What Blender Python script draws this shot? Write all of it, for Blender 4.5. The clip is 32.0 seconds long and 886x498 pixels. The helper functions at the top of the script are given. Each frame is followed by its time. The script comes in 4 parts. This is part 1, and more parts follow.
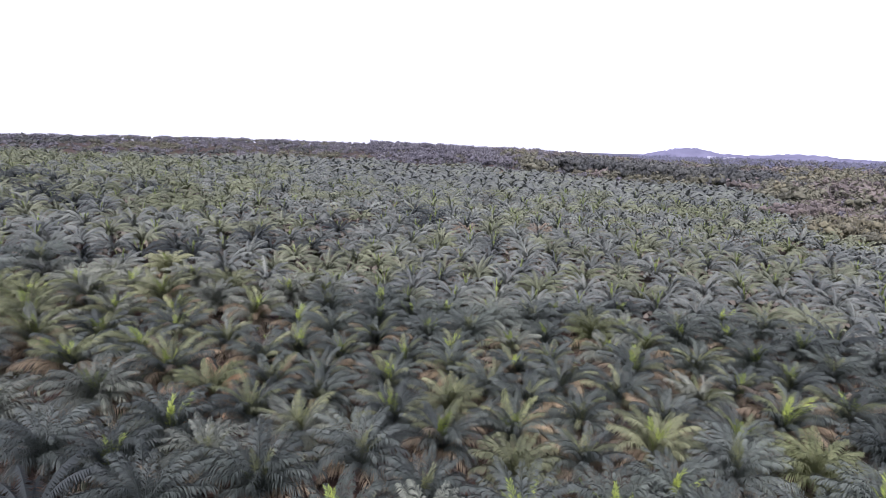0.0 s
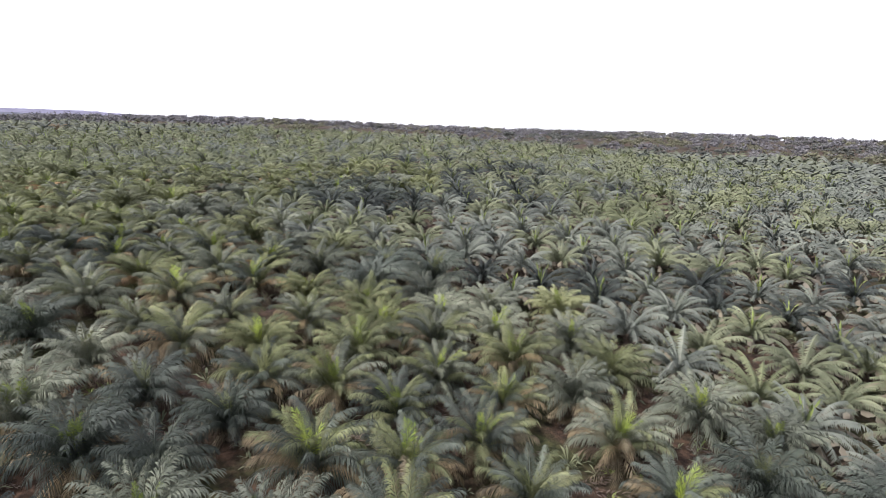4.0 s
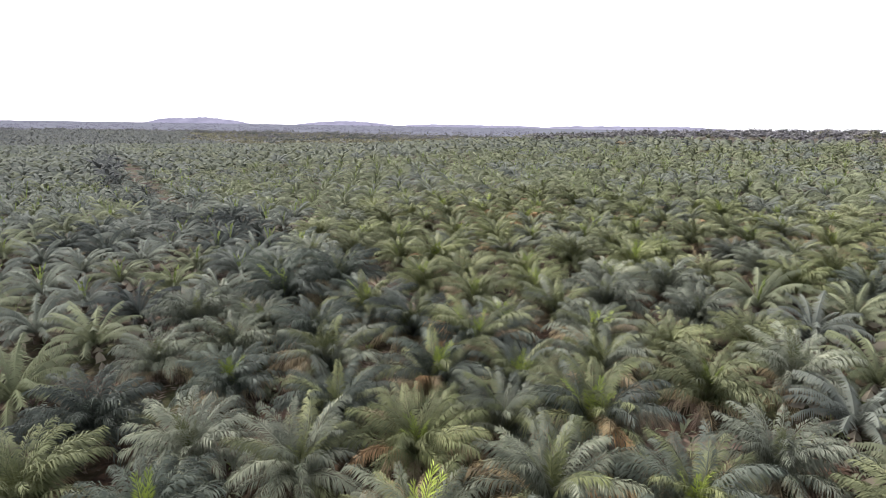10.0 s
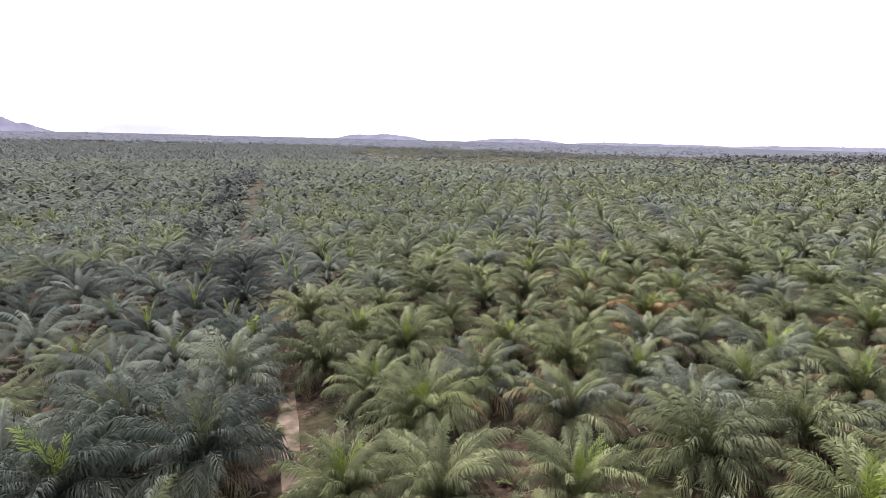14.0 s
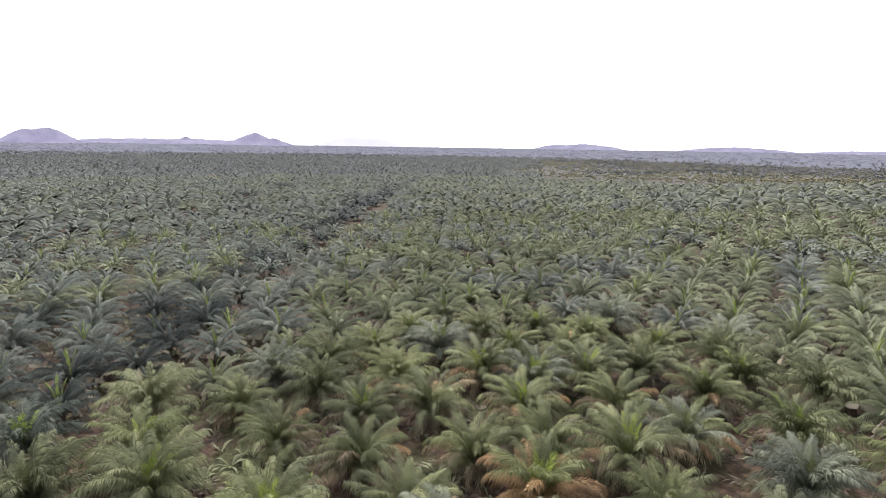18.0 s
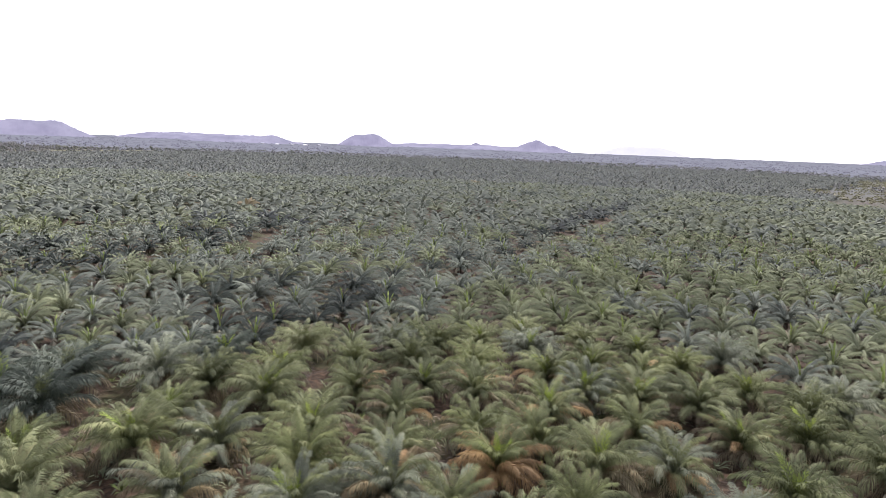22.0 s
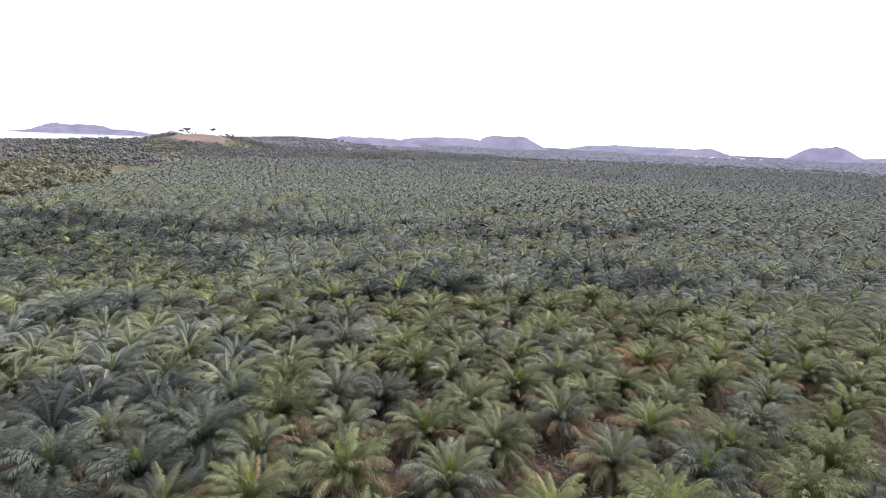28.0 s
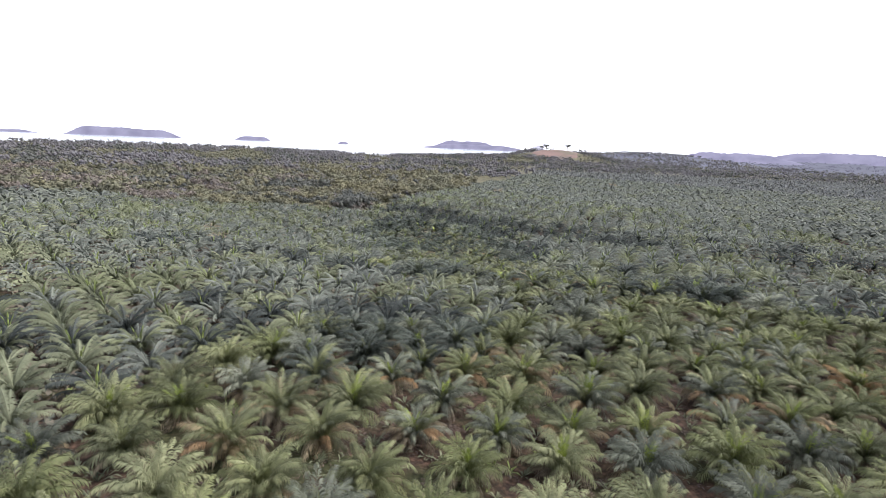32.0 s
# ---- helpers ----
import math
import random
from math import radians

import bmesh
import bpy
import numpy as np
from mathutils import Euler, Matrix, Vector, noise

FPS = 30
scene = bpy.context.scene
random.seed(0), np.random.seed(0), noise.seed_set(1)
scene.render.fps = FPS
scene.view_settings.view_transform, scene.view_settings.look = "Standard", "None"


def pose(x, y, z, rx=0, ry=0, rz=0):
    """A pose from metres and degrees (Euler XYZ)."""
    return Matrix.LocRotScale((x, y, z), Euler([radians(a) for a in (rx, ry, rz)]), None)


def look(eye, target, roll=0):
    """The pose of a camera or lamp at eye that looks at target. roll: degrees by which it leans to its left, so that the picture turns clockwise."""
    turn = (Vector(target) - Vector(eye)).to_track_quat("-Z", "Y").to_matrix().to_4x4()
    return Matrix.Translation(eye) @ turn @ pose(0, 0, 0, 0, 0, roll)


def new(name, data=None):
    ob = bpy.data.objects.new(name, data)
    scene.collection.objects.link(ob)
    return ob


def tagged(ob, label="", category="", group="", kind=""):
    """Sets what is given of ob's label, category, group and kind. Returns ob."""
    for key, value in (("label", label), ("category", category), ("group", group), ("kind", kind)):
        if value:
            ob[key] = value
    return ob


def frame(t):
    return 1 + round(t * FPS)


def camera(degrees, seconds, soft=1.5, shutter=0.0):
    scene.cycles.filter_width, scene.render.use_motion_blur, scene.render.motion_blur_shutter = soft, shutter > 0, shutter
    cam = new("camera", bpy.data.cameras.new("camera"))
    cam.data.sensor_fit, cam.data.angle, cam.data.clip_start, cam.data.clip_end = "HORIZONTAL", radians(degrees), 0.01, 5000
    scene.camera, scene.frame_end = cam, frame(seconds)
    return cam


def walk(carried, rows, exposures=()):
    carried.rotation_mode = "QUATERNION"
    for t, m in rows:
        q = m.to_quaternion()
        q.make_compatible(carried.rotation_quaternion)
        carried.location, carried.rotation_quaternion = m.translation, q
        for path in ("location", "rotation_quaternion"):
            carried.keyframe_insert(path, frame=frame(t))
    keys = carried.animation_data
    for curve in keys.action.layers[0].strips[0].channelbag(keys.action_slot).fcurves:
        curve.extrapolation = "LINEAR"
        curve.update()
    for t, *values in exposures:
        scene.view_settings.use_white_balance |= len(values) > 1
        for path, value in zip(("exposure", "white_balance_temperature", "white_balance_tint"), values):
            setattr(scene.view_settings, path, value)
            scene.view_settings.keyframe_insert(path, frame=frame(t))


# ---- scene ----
ROWS = [
    (0, 0.00, 0.00, 19.41, 79.423, -1.425, -0.264), (0.5, 0.15, 4.33, 19.43, 79.362, -1.500, 2.544),
    (1, 0.27, 8.94, 19.38, 79.213, -1.652, 8.609), (1.5, 0.35, 13.68, 19.33, 78.967, -1.856, 17.228),
    (2, 0.17, 18.22, 19.46, 78.573, -2.002, 26.066), (2.5, -0.53, 22.69, 19.60, 78.176, -2.230, 34.615),
    (4.5, -5.70, 40.52, 20.53, 77.326, -1.764, 55.250), (5, -8.36, 44.09, 20.46, 77.220, -1.628, 61.581),
    (5.5, -11.57, 47.46, 20.44, 77.068, -1.348, 68.764), (6, -14.93, 50.37, 20.43, 76.987, -1.195, 75.831),
    (6.5, -18.71, 52.84, 20.46, 76.872, -1.102, 82.527), (7, -22.58, 54.92, 20.51, 76.800, -1.059, 88.653),
    (7.5, -26.70, 56.69, 20.60, 76.808, -1.079, 93.154), (8, -30.99, 58.14, 20.59, 76.961, -1.065, 95.347),
    (8.5, -35.44, 59.23, 20.63, 77.050, -1.022, 98.103), (9, -39.89, 60.22, 20.70, 77.152, -0.828, 100.795),
    (9.5, -44.41, 60.87, 20.77, 77.283, -0.684, 103.774), (10, -49.18, 61.09, 20.77, 77.466, -0.834, 106.438),
    (10.5, -54.07, 61.33, 20.78, 77.664, -0.795, 109.317), (11, -59.08, 61.56, 20.75, 77.871, -0.681, 112.145),
    (11.5, -64.20, 61.67, 20.81, 78.047, -0.746, 113.694), (12, -69.33, 61.76, 21.04, 78.198, -0.737, 114.460),
    (12.5, -74.35, 61.66, 21.25, 78.379, -0.867, 115.984), (13, -79.39, 61.51, 21.50, 78.553, -0.971, 118.008),
    (13.5, -84.66, 61.28, 21.77, 78.741, -1.138, 121.073), (14, -89.97, 61.01, 22.14, 78.852, -1.373, 123.780),
    (14.5, -95.20, 60.93, 22.75, 78.904, -1.338, 125.715), (15, -100.46, 61.08, 23.39, 78.963, -1.403, 127.167),
    (15.5, -105.78, 61.74, 24.03, 79.070, -1.338, 129.154), (17.5, -122.07, 70.02, 26.60, 79.348, -0.681, 142.726),
    (18, -126.29, 71.83, 27.08, 79.456, -0.866, 144.201), (18.5, -129.42, 73.35, 27.49, 79.468, -0.914, 147.395),
    (19, -131.93, 74.89, 27.64, 79.500, -1.309, 152.005), (19.5, -134.11, 76.77, 27.91, 79.583, -1.454, 154.533),
    (20, -135.74, 79.00, 28.30, 79.622, -1.656, 157.541), (20.5, -137.37, 81.42, 28.78, 79.568, -1.812, 162.563),
    (21, -138.87, 84.10, 29.38, 79.441, -1.979, 167.699), (21.5, -140.25, 86.89, 29.88, 79.378, -2.125, 171.186),
    (22, -141.63, 89.74, 30.21, 79.451, -2.176, 172.415), (22.5, -143.24, 92.76, 30.39, 79.565, -2.224, 173.386),
    (23, -144.72, 95.90, 30.71, 79.599, -2.264, 174.990), (23.5, -146.21, 99.17, 30.99, 79.551, -2.383, 177.408),
    (24, -148.13, 102.43, 31.12, 79.528, -2.422, 180.647), (24.5, -150.36, 105.61, 31.28, 79.481, -2.407, 184.098),
    (25, -152.62, 108.74, 31.59, 79.433, -2.482, 187.973), (25.5, -155.08, 111.77, 32.01, 79.322, -2.492, 192.144),
    (27.5, -167.43, 122.97, 33.10, 79.038, -2.393, 210.109), (28, -170.86, 124.63, 33.33, 78.975, -2.372, 215.069),
    (28.5, -174.43, 125.99, 33.56, 78.915, -2.337, 219.863), (29, -178.07, 127.14, 33.84, 78.875, -2.295, 224.102),
    (29.5, -181.88, 128.08, 34.07, 78.903, -2.272, 227.976), (30, -185.86, 128.72, 34.28, 78.963, -2.292, 232.003),
    (30.5, -189.70, 129.10, 34.52, 78.983, -2.315, 236.390), (31, -193.54, 129.08, 34.70, 79.007, -2.341, 240.824),
    (31.5, -197.45, 128.69, 34.86, 78.989, -2.401, 245.757), (32, -201.55, 127.94, 35.14, 79.000, -2.359, 250.557),
]
cam = camera(77.57, 32.0, soft=0.85)
walk(cam, [(t, pose(x, y, z, rx, ry, rz)) for t, x, y, z, rx, ry, rz in ROWS],
     [(0, 0.8, 5720, 28), (2.5, 0.93, 6050, 21), (6, 1.15, 6350, 13), (13, 1.25, 6450, 12), (23, 1.22, 6400, 14), (28, 1.1, 6250, 15), (32, 0.98, 6150, 15)])

# ---- world, sun, exposure ----
world = bpy.data.worlds.new("world")
scene.world = world
world.use_nodes = True
wn = world.node_tree.nodes
sky = wn.new("ShaderNodeTexSky")
sky.sky_type, sky.sun_disc = "NISHITA", False
sky.sun_elevation, sky.sun_rotation = radians(52), radians(200)
sky.air_density, sky.dust_density, sky.ozone_density = 1.0, 1.5, 1.0
wl = world.node_tree.links
up = wn.new("ShaderNodeSeparateXYZ")
wl.new(wn.new("ShaderNodeTexCoord").outputs["Generated"], up.inputs[0])
lift = wn.new("ShaderNodeMapRange")                # thin bright cloud
lift.inputs[1].default_value, lift.inputs[2].default_value = 0.0, 1.0
lift.inputs[3].default_value, lift.inputs[4].default_value = 9.8, 8.6
wl.new(up.outputs["Z"], lift.inputs[0])
cloud = wn.new("ShaderNodeVectorMath")
cloud.operation = "SCALE"
cloud.inputs[0].default_value = (0.98, 1.0, 1.06)
wl.new(lift.outputs[0], cloud.inputs["Scale"])
veil = wn.new("ShaderNodeMix")                     # white cloud over the clear sky
veil.data_type = "RGBA"
veil.inputs[0].default_value = 0.85
wl.new(sky.outputs[0], veil.inputs[6])
wl.new(cloud.outputs[0], veil.inputs[7])
wl.new(veil.outputs[2], wn["Background"].inputs[0])
wn["Background"].inputs[1].default_value = 0.107
sun_data = bpy.data.lights.new("sun", "SUN")
sun_data.energy, sun_data.angle, sun_data.color = 4.2, radians(7), (1.0, 0.96, 0.9)
sun = new("sun", sun_data)
sun.matrix_world = look((0, 0, 300), (300 * math.tan(radians(38)) * math.sin(radians(20)), 300 * math.tan(radians(38)) * math.cos(radians(20)), 0))

# ---- materials ----
def material(name, build, rough=0.6, spec=0.4):
    m = bpy.data.materials.new(name)
    m.use_nodes = True
    n, l = m.node_tree.nodes, m.node_tree.links
    b = n["Principled BSDF"]
    b.inputs["Roughness"].default_value = rough
    b.inputs["Specular IOR Level"].default_value = spec
    build(n, l, b)
    return m


def noise_of(n, l, scale, detail=4.0, where=None):
    t = n.new("ShaderNodeTexNoise")
    t.inputs["Scale"].default_value, t.inputs["Detail"].default_value = scale, detail
    if where:
        l.new(where, t.inputs["Vector"])
    return t.outputs["Fac"]


def ramp(n, l, fac, stops):
    r = n.new("ShaderNodeValToRGB")
    e = r.color_ramp.elements
    while len(e) < len(stops):
        e.new(0.5)
    for s, (p, c) in zip(e, stops):
        s.position, s.color = p, (*c, 1)
    l.new(fac, r.inputs[0])
    return r.outputs[0]


def mix(n, l, fac, a, b, how="MIX"):
    m = n.new("ShaderNodeMix")
    m.data_type, m.blend_type = "RGBA", how
    for sock, v in ((m.inputs[0], fac), (m.inputs[6], a), (m.inputs[7], b)):
        if isinstance(v, (float, int)):
            sock.default_value = v
        elif isinstance(v, tuple):
            sock.default_value = (*v, 1)
        else:
            l.new(v, sock)
    return m.outputs[2]


def leaf_material(name, dark, mid, light, rough=0.42, island=False, spec=0.5, glow=0.1):
    """Foliage: tint varies by leaf or plant, and in patches of tens of metres; a thin blade lets some light through."""
    def build(n, l, b):
        where = n.new("ShaderNodeNewGeometry")
        rnd = where.outputs["Random Per Island"]
        if not island:
            rnd = mix(n, l, 0.75, rnd, n.new("ShaderNodeObjectInfo").outputs["Random"])
        patch = noise_of(n, l, 0.035, 3, where.outputs["Position"])
        fine = noise_of(n, l, 0.35 if island else 1.1, 3, where.outputs["Position"])
        c = ramp(n, l, fine, [(0.2, dark), (0.5, mid), (0.85, light)])
        c = mix(n, l, 0.3 if island else 0.5, c, ramp(n, l, rnd, [(0.0, dark), (0.45, mid), (1.0, light)]))
        c = mix(n, l, patch, c, mix(n, l, 1.0, c, (1.06, 1.03, 0.94), "MULTIPLY"))
        plant = ramp(n, l, noise_of(n, l, 0.12, 1, where.outputs["Position"]), [(0.32, (0.72, 0.73, 0.76)), (0.5, (1, 1, 1)), (0.68, (1.16, 1.16, 1.1))])
        c = mix(n, l, 1.0, c, plant, "MULTIPLY")
        l.new(c, b.inputs["Base Color"])
        tr = n.new("ShaderNodeBsdfTranslucent")
        l.new(c, tr.inputs[0])
        ms = n.new("ShaderNodeMixShader")
        ms.inputs[0].default_value = glow
        l.new(b.outputs[0], ms.inputs[1])
        l.new(tr.outputs[0], ms.inputs[2])
        l.new(ms.outputs[0], n["Material Output"].inputs[0])
    return material(name, build, rough, spec)


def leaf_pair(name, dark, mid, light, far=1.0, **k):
    """One tint: for palms of their own, and, paler and greyer in place of haze, for many palms joined in one mesh."""
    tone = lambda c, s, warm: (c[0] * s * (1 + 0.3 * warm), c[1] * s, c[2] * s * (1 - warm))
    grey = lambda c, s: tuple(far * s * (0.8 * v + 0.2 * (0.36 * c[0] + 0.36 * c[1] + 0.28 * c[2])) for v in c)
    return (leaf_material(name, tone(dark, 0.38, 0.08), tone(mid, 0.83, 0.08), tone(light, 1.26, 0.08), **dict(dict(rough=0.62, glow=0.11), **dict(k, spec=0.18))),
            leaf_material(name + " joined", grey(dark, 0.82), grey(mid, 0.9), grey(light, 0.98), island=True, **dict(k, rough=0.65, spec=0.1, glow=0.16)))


LEAF = {
    "blue": leaf_pair("blue-green frond", (0.034, 0.042, 0.037), (0.101, 0.116, 0.097), (0.193, 0.208, 0.173)),
    "green": leaf_pair("green frond", (0.04, 0.049, 0.028), (0.112, 0.127, 0.071), (0.205, 0.219, 0.13)),
    "yellow": leaf_pair("yellow-green frond", (0.042, 0.049, 0.025), (0.1, 0.116, 0.057), (0.168, 0.184, 0.096)),
    "dry": leaf_pair("drying orange frond", (0.11, 0.072, 0.043), (0.24, 0.155, 0.088), (0.33, 0.235, 0.14)),
    # bluish frond with shade put into its colour
    "deep": leaf_pair("shade-darkened bluish frond", (0.019, 0.025, 0.0245), (0.051, 0.064, 0.058), (0.107, 0.124, 0.113), far=0.66),
    "old": leaf_pair("ageing grey-brown frond", (0.042, 0.035, 0.026), (0.112, 0.096, 0.07), (0.19, 0.165, 0.12), rough=0.6),
    "tan": leaf_pair("drying tan frond", (0.055, 0.044, 0.03), (0.15, 0.12, 0.078), (0.24, 0.195, 0.13), rough=0.6),
    "dead": leaf_pair("dead brown frond", (0.03, 0.022, 0.018), (0.078, 0.056, 0.044), (0.16, 0.125, 0.105), rough=0.75),
    "spear": leaf_pair("young yellow-green spear leaf", (0.085, 0.12, 0.03), (0.165, 0.22, 0.042), (0.26, 0.32, 0.07), far=0.8),
}
SCRUB = {
    "olive": leaf_material("olive scrub leaves", (0.070, 0.071, 0.048), (0.105, 0.105, 0.073), (0.143, 0.140, 0.102), 0.7, True, 0.12, 0.2),
    "dark": leaf_material("dark tree leaves", (0.045, 0.049, 0.048), (0.073, 0.077, 0.072), (0.107, 0.111, 0.098), 0.7, True, 0.12, 0.2),
    # the violet-grey of distant haze is put into this leaf colour
    "grey": leaf_material("violet haze-tinted woodland leaves", (0.073, 0.071, 0.079), (0.110, 0.107, 0.118), (0.150, 0.145, 0.154), 0.7, True, 0.12, 0.2),
    "rust": leaf_material("brownish scrub leaves", (0.080, 0.070, 0.062), (0.119, 0.104, 0.092), (0.158, 0.138, 0.122), 0.7, True, 0.12, 0.2),
    "straw": leaf_material("yellowish scrub leaves", (0.083, 0.078, 0.050), (0.122, 0.116, 0.076), (0.160, 0.150, 0.102), 0.7, True, 0.12, 0.2),
}
# paler, greyer base colours stand in for haze over palms farther off
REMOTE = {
    "blue": leaf_material("blue-green fronds with haze tint", (0.049, 0.054, 0.049), (0.089, 0.098, 0.086), (0.131, 0.141, 0.125), 0.7, True, 0.1, 0.16),
    "green": leaf_material("plain green fronds with haze tint", (0.049, 0.054, 0.042), (0.090, 0.100, 0.077), (0.134, 0.143, 0.114), 0.7, True, 0.1, 0.16),
    "yellow": leaf_material("yellowish fronds with haze tint", (0.051, 0.056, 0.038), (0.094, 0.102, 0.072), (0.140, 0.149, 0.106), 0.7, True, 0.1, 0.16),
    "deep": leaf_material("shade-darkened fronds with haze tint", (0.022, 0.024, 0.027), (0.043, 0.048, 0.049), (0.071, 0.076, 0.077), 0.7, True, 0.1, 0.16),
    "dry": leaf_material("dry fronds with haze tint", (0.076, 0.062, 0.043), (0.127, 0.105, 0.072), (0.169, 0.142, 0.100), 0.7, True, 0.1, 0.16),
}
# haze put into the colour: near-even grey tones for the farthest palms
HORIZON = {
    "blue": leaf_material("blue-green palm tops with haze tint", (0.065, 0.070, 0.070), (0.091, 0.096, 0.097), (0.117, 0.123, 0.123), 0.75, True, 0.1, 0.16),
    "green": leaf_material("plain green palm tops with haze tint", (0.067, 0.071, 0.068), (0.093, 0.099, 0.093), (0.121, 0.126, 0.118), 0.75, True, 0.1, 0.16),
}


def bark_build(n, l, b):
    p = n.new("ShaderNodeNewGeometry").outputs["Position"]
    l.new(ramp(n, l, noise_of(n, l, 6, 5, p), [(0.3, (0.04, 0.03, 0.024)), (0.7, (0.13, 0.1, 0.075))]), b.inputs["Base Color"])


BARK = material("fibrous trunk", bark_build, 0.9, 0.2)


def ground_build(n, l, b):
    p = n.new("ShaderNodeNewGeometry").outputs["Position"]
    litter = ramp(n, l, noise_of(n, l, 1.6, 6, p), [(0.3, (0.012, 0.008, 0.006)), (0.5, (0.03, 0.019, 0.013)), (0.7, (0.068, 0.041, 0.027))])
    grass = ramp(n, l, noise_of(n, l, 2.2, 5, p), [(0.3, (0.012, 0.013, 0.006)), (0.7, (0.04, 0.042, 0.017))])
    near = mix(n, l, ramp(n, l, noise_of(n, l, 0.12, 4, p), [(0.46, (0, 0, 0)), (0.62, (1, 1, 1))]), litter, grass)
    # far woodland tone, greyed for haze, that takes over with distance
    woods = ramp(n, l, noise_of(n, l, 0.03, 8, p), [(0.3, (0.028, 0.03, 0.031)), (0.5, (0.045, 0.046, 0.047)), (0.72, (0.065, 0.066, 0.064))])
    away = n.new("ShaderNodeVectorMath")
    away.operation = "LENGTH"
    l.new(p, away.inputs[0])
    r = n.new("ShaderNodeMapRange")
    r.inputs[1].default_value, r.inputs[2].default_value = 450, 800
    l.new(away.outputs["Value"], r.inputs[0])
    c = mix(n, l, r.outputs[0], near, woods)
    xyz = n.new("ShaderNodeSeparateXYZ")
    l.new(p, xyz.inputs[0])
    heath = n.new("ShaderNodeMapRange")
    heath.inputs[1].default_value, heath.inputs[2].default_value = 75, 115
    l.new(xyz.outputs[0], heath.inputs[0])
    rough_grass = ramp(n, l, noise_of(n, l, 0.25, 7, p), [(0.3, (0.03, 0.03, 0.019)), (0.5, (0.068, 0.064, 0.038)), (0.7, (0.115, 0.102, 0.058))])
    l.new(mix(n, l, heath.outputs[0], c, rough_grass), b.inputs["Base Color"])
    bump = n.new("ShaderNodeBump")
    bump.inputs["Distance"].default_value = 0.15
    l.new(noise_of(n, l, 3, 6, p), bump.inputs["Height"])
    l.new(bump.outputs[0], b.inputs["Normal"])


def soil_build(n, l, b):
    p = n.new("ShaderNodeNewGeometry").outputs["Position"]
    c = ramp(n, l, noise_of(n, l, 0.9, 6, p), [(0.3, (0.055, 0.039, 0.03)), (0.5, (0.105, 0.076, 0.06)), (0.7, (0.165, 0.122, 0.1))])
    weeds = ramp(n, l, noise_of(n, l, 1.3, 5, p), [(0.3, (0.02, 0.021, 0.01)), (0.7, (0.05, 0.05, 0.022))])
    l.new(mix(n, l, ramp(n, l, noise_of(n, l, 0.55, 6, p), [(0.5, (0, 0, 0)), (0.6, (1, 1, 1))]), c, weeds), b.inputs["Base Color"])


def cleared_build(n, l, b):
    p = n.new("ShaderNodeNewGeometry").outputs["Position"]
    c = ramp(n, l, noise_of(n, l, 0.02, 5, p), [(0.32, (0.082, 0.072, 0.052)), (0.42, (0.11, 0.075, 0.064)), (0.65, (0.135, 0.09, 0.077))])
    l.new(c, b.inputs["Base Color"])


def water_build(n, l, b):
    b.inputs["Base Color"].default_value = (0.45, 0.5, 0.52, 1)
    p = n.new("ShaderNodeNewGeometry").outputs["Position"]
    bump = n.new("ShaderNodeBump")
    bump.inputs["Strength"].default_value, bump.inputs["Distance"].default_value = 0.15, 0.3
    l.new(noise_of(n, l, 0.15, 3, p), bump.inputs["Height"])
    l.new(bump.outputs[0], b.inputs["Normal"])


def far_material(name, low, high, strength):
    """Distant land as a plain backdrop: light scattered by the air in between is put in as a glow."""
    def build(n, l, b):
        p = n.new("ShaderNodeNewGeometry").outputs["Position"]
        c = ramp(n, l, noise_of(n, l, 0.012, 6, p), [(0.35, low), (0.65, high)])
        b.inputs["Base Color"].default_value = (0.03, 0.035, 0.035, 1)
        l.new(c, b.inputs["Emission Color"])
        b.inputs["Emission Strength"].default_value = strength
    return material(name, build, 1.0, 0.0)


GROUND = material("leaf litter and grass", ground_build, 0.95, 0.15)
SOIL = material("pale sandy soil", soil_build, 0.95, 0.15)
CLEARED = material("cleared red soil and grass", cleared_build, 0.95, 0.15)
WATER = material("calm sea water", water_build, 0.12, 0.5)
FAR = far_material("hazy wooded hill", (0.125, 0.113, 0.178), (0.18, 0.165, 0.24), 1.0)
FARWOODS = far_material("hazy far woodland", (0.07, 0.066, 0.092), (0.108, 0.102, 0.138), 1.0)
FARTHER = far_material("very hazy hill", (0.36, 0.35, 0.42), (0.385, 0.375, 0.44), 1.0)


# ---- lie of the land ----
BASE = 3.3
HILLS = [(-420, 320, 240, 12.3), (-80, 540, 230, 12.1), (-280, 560, 200, 6.9), (-480, 80, 200, 10.4), (10, 50, 90, -7.8),
         (-130, 110, 70, 0.7), (20, -230, 110, 3.0), (200, 320, 140, -1.3), (-250, 0, 90, -1.1), (-320, 180, 110, 2.2),
         (-60, 180, 90, -1.6), (-180, -100, 90, -4.4), (150, -150, 120, -4.5), (90, 120, 80, -2.4),
         (680, 320, 230, 9.0), (600, 40, 200, 7.0), (829, -490, 105, 27.0), (690, -290, 130, 11.0), (1120, -970, 260, 24.0), (560, 620, 250, 6.0), (90, 500, 110, 4.0)]
SEA_LEVEL = -12.0


def step(a, b, v):
    v = np.clip((v - a) / (b - a), 0, 1)
    return v * v * (3 - 2 * v)


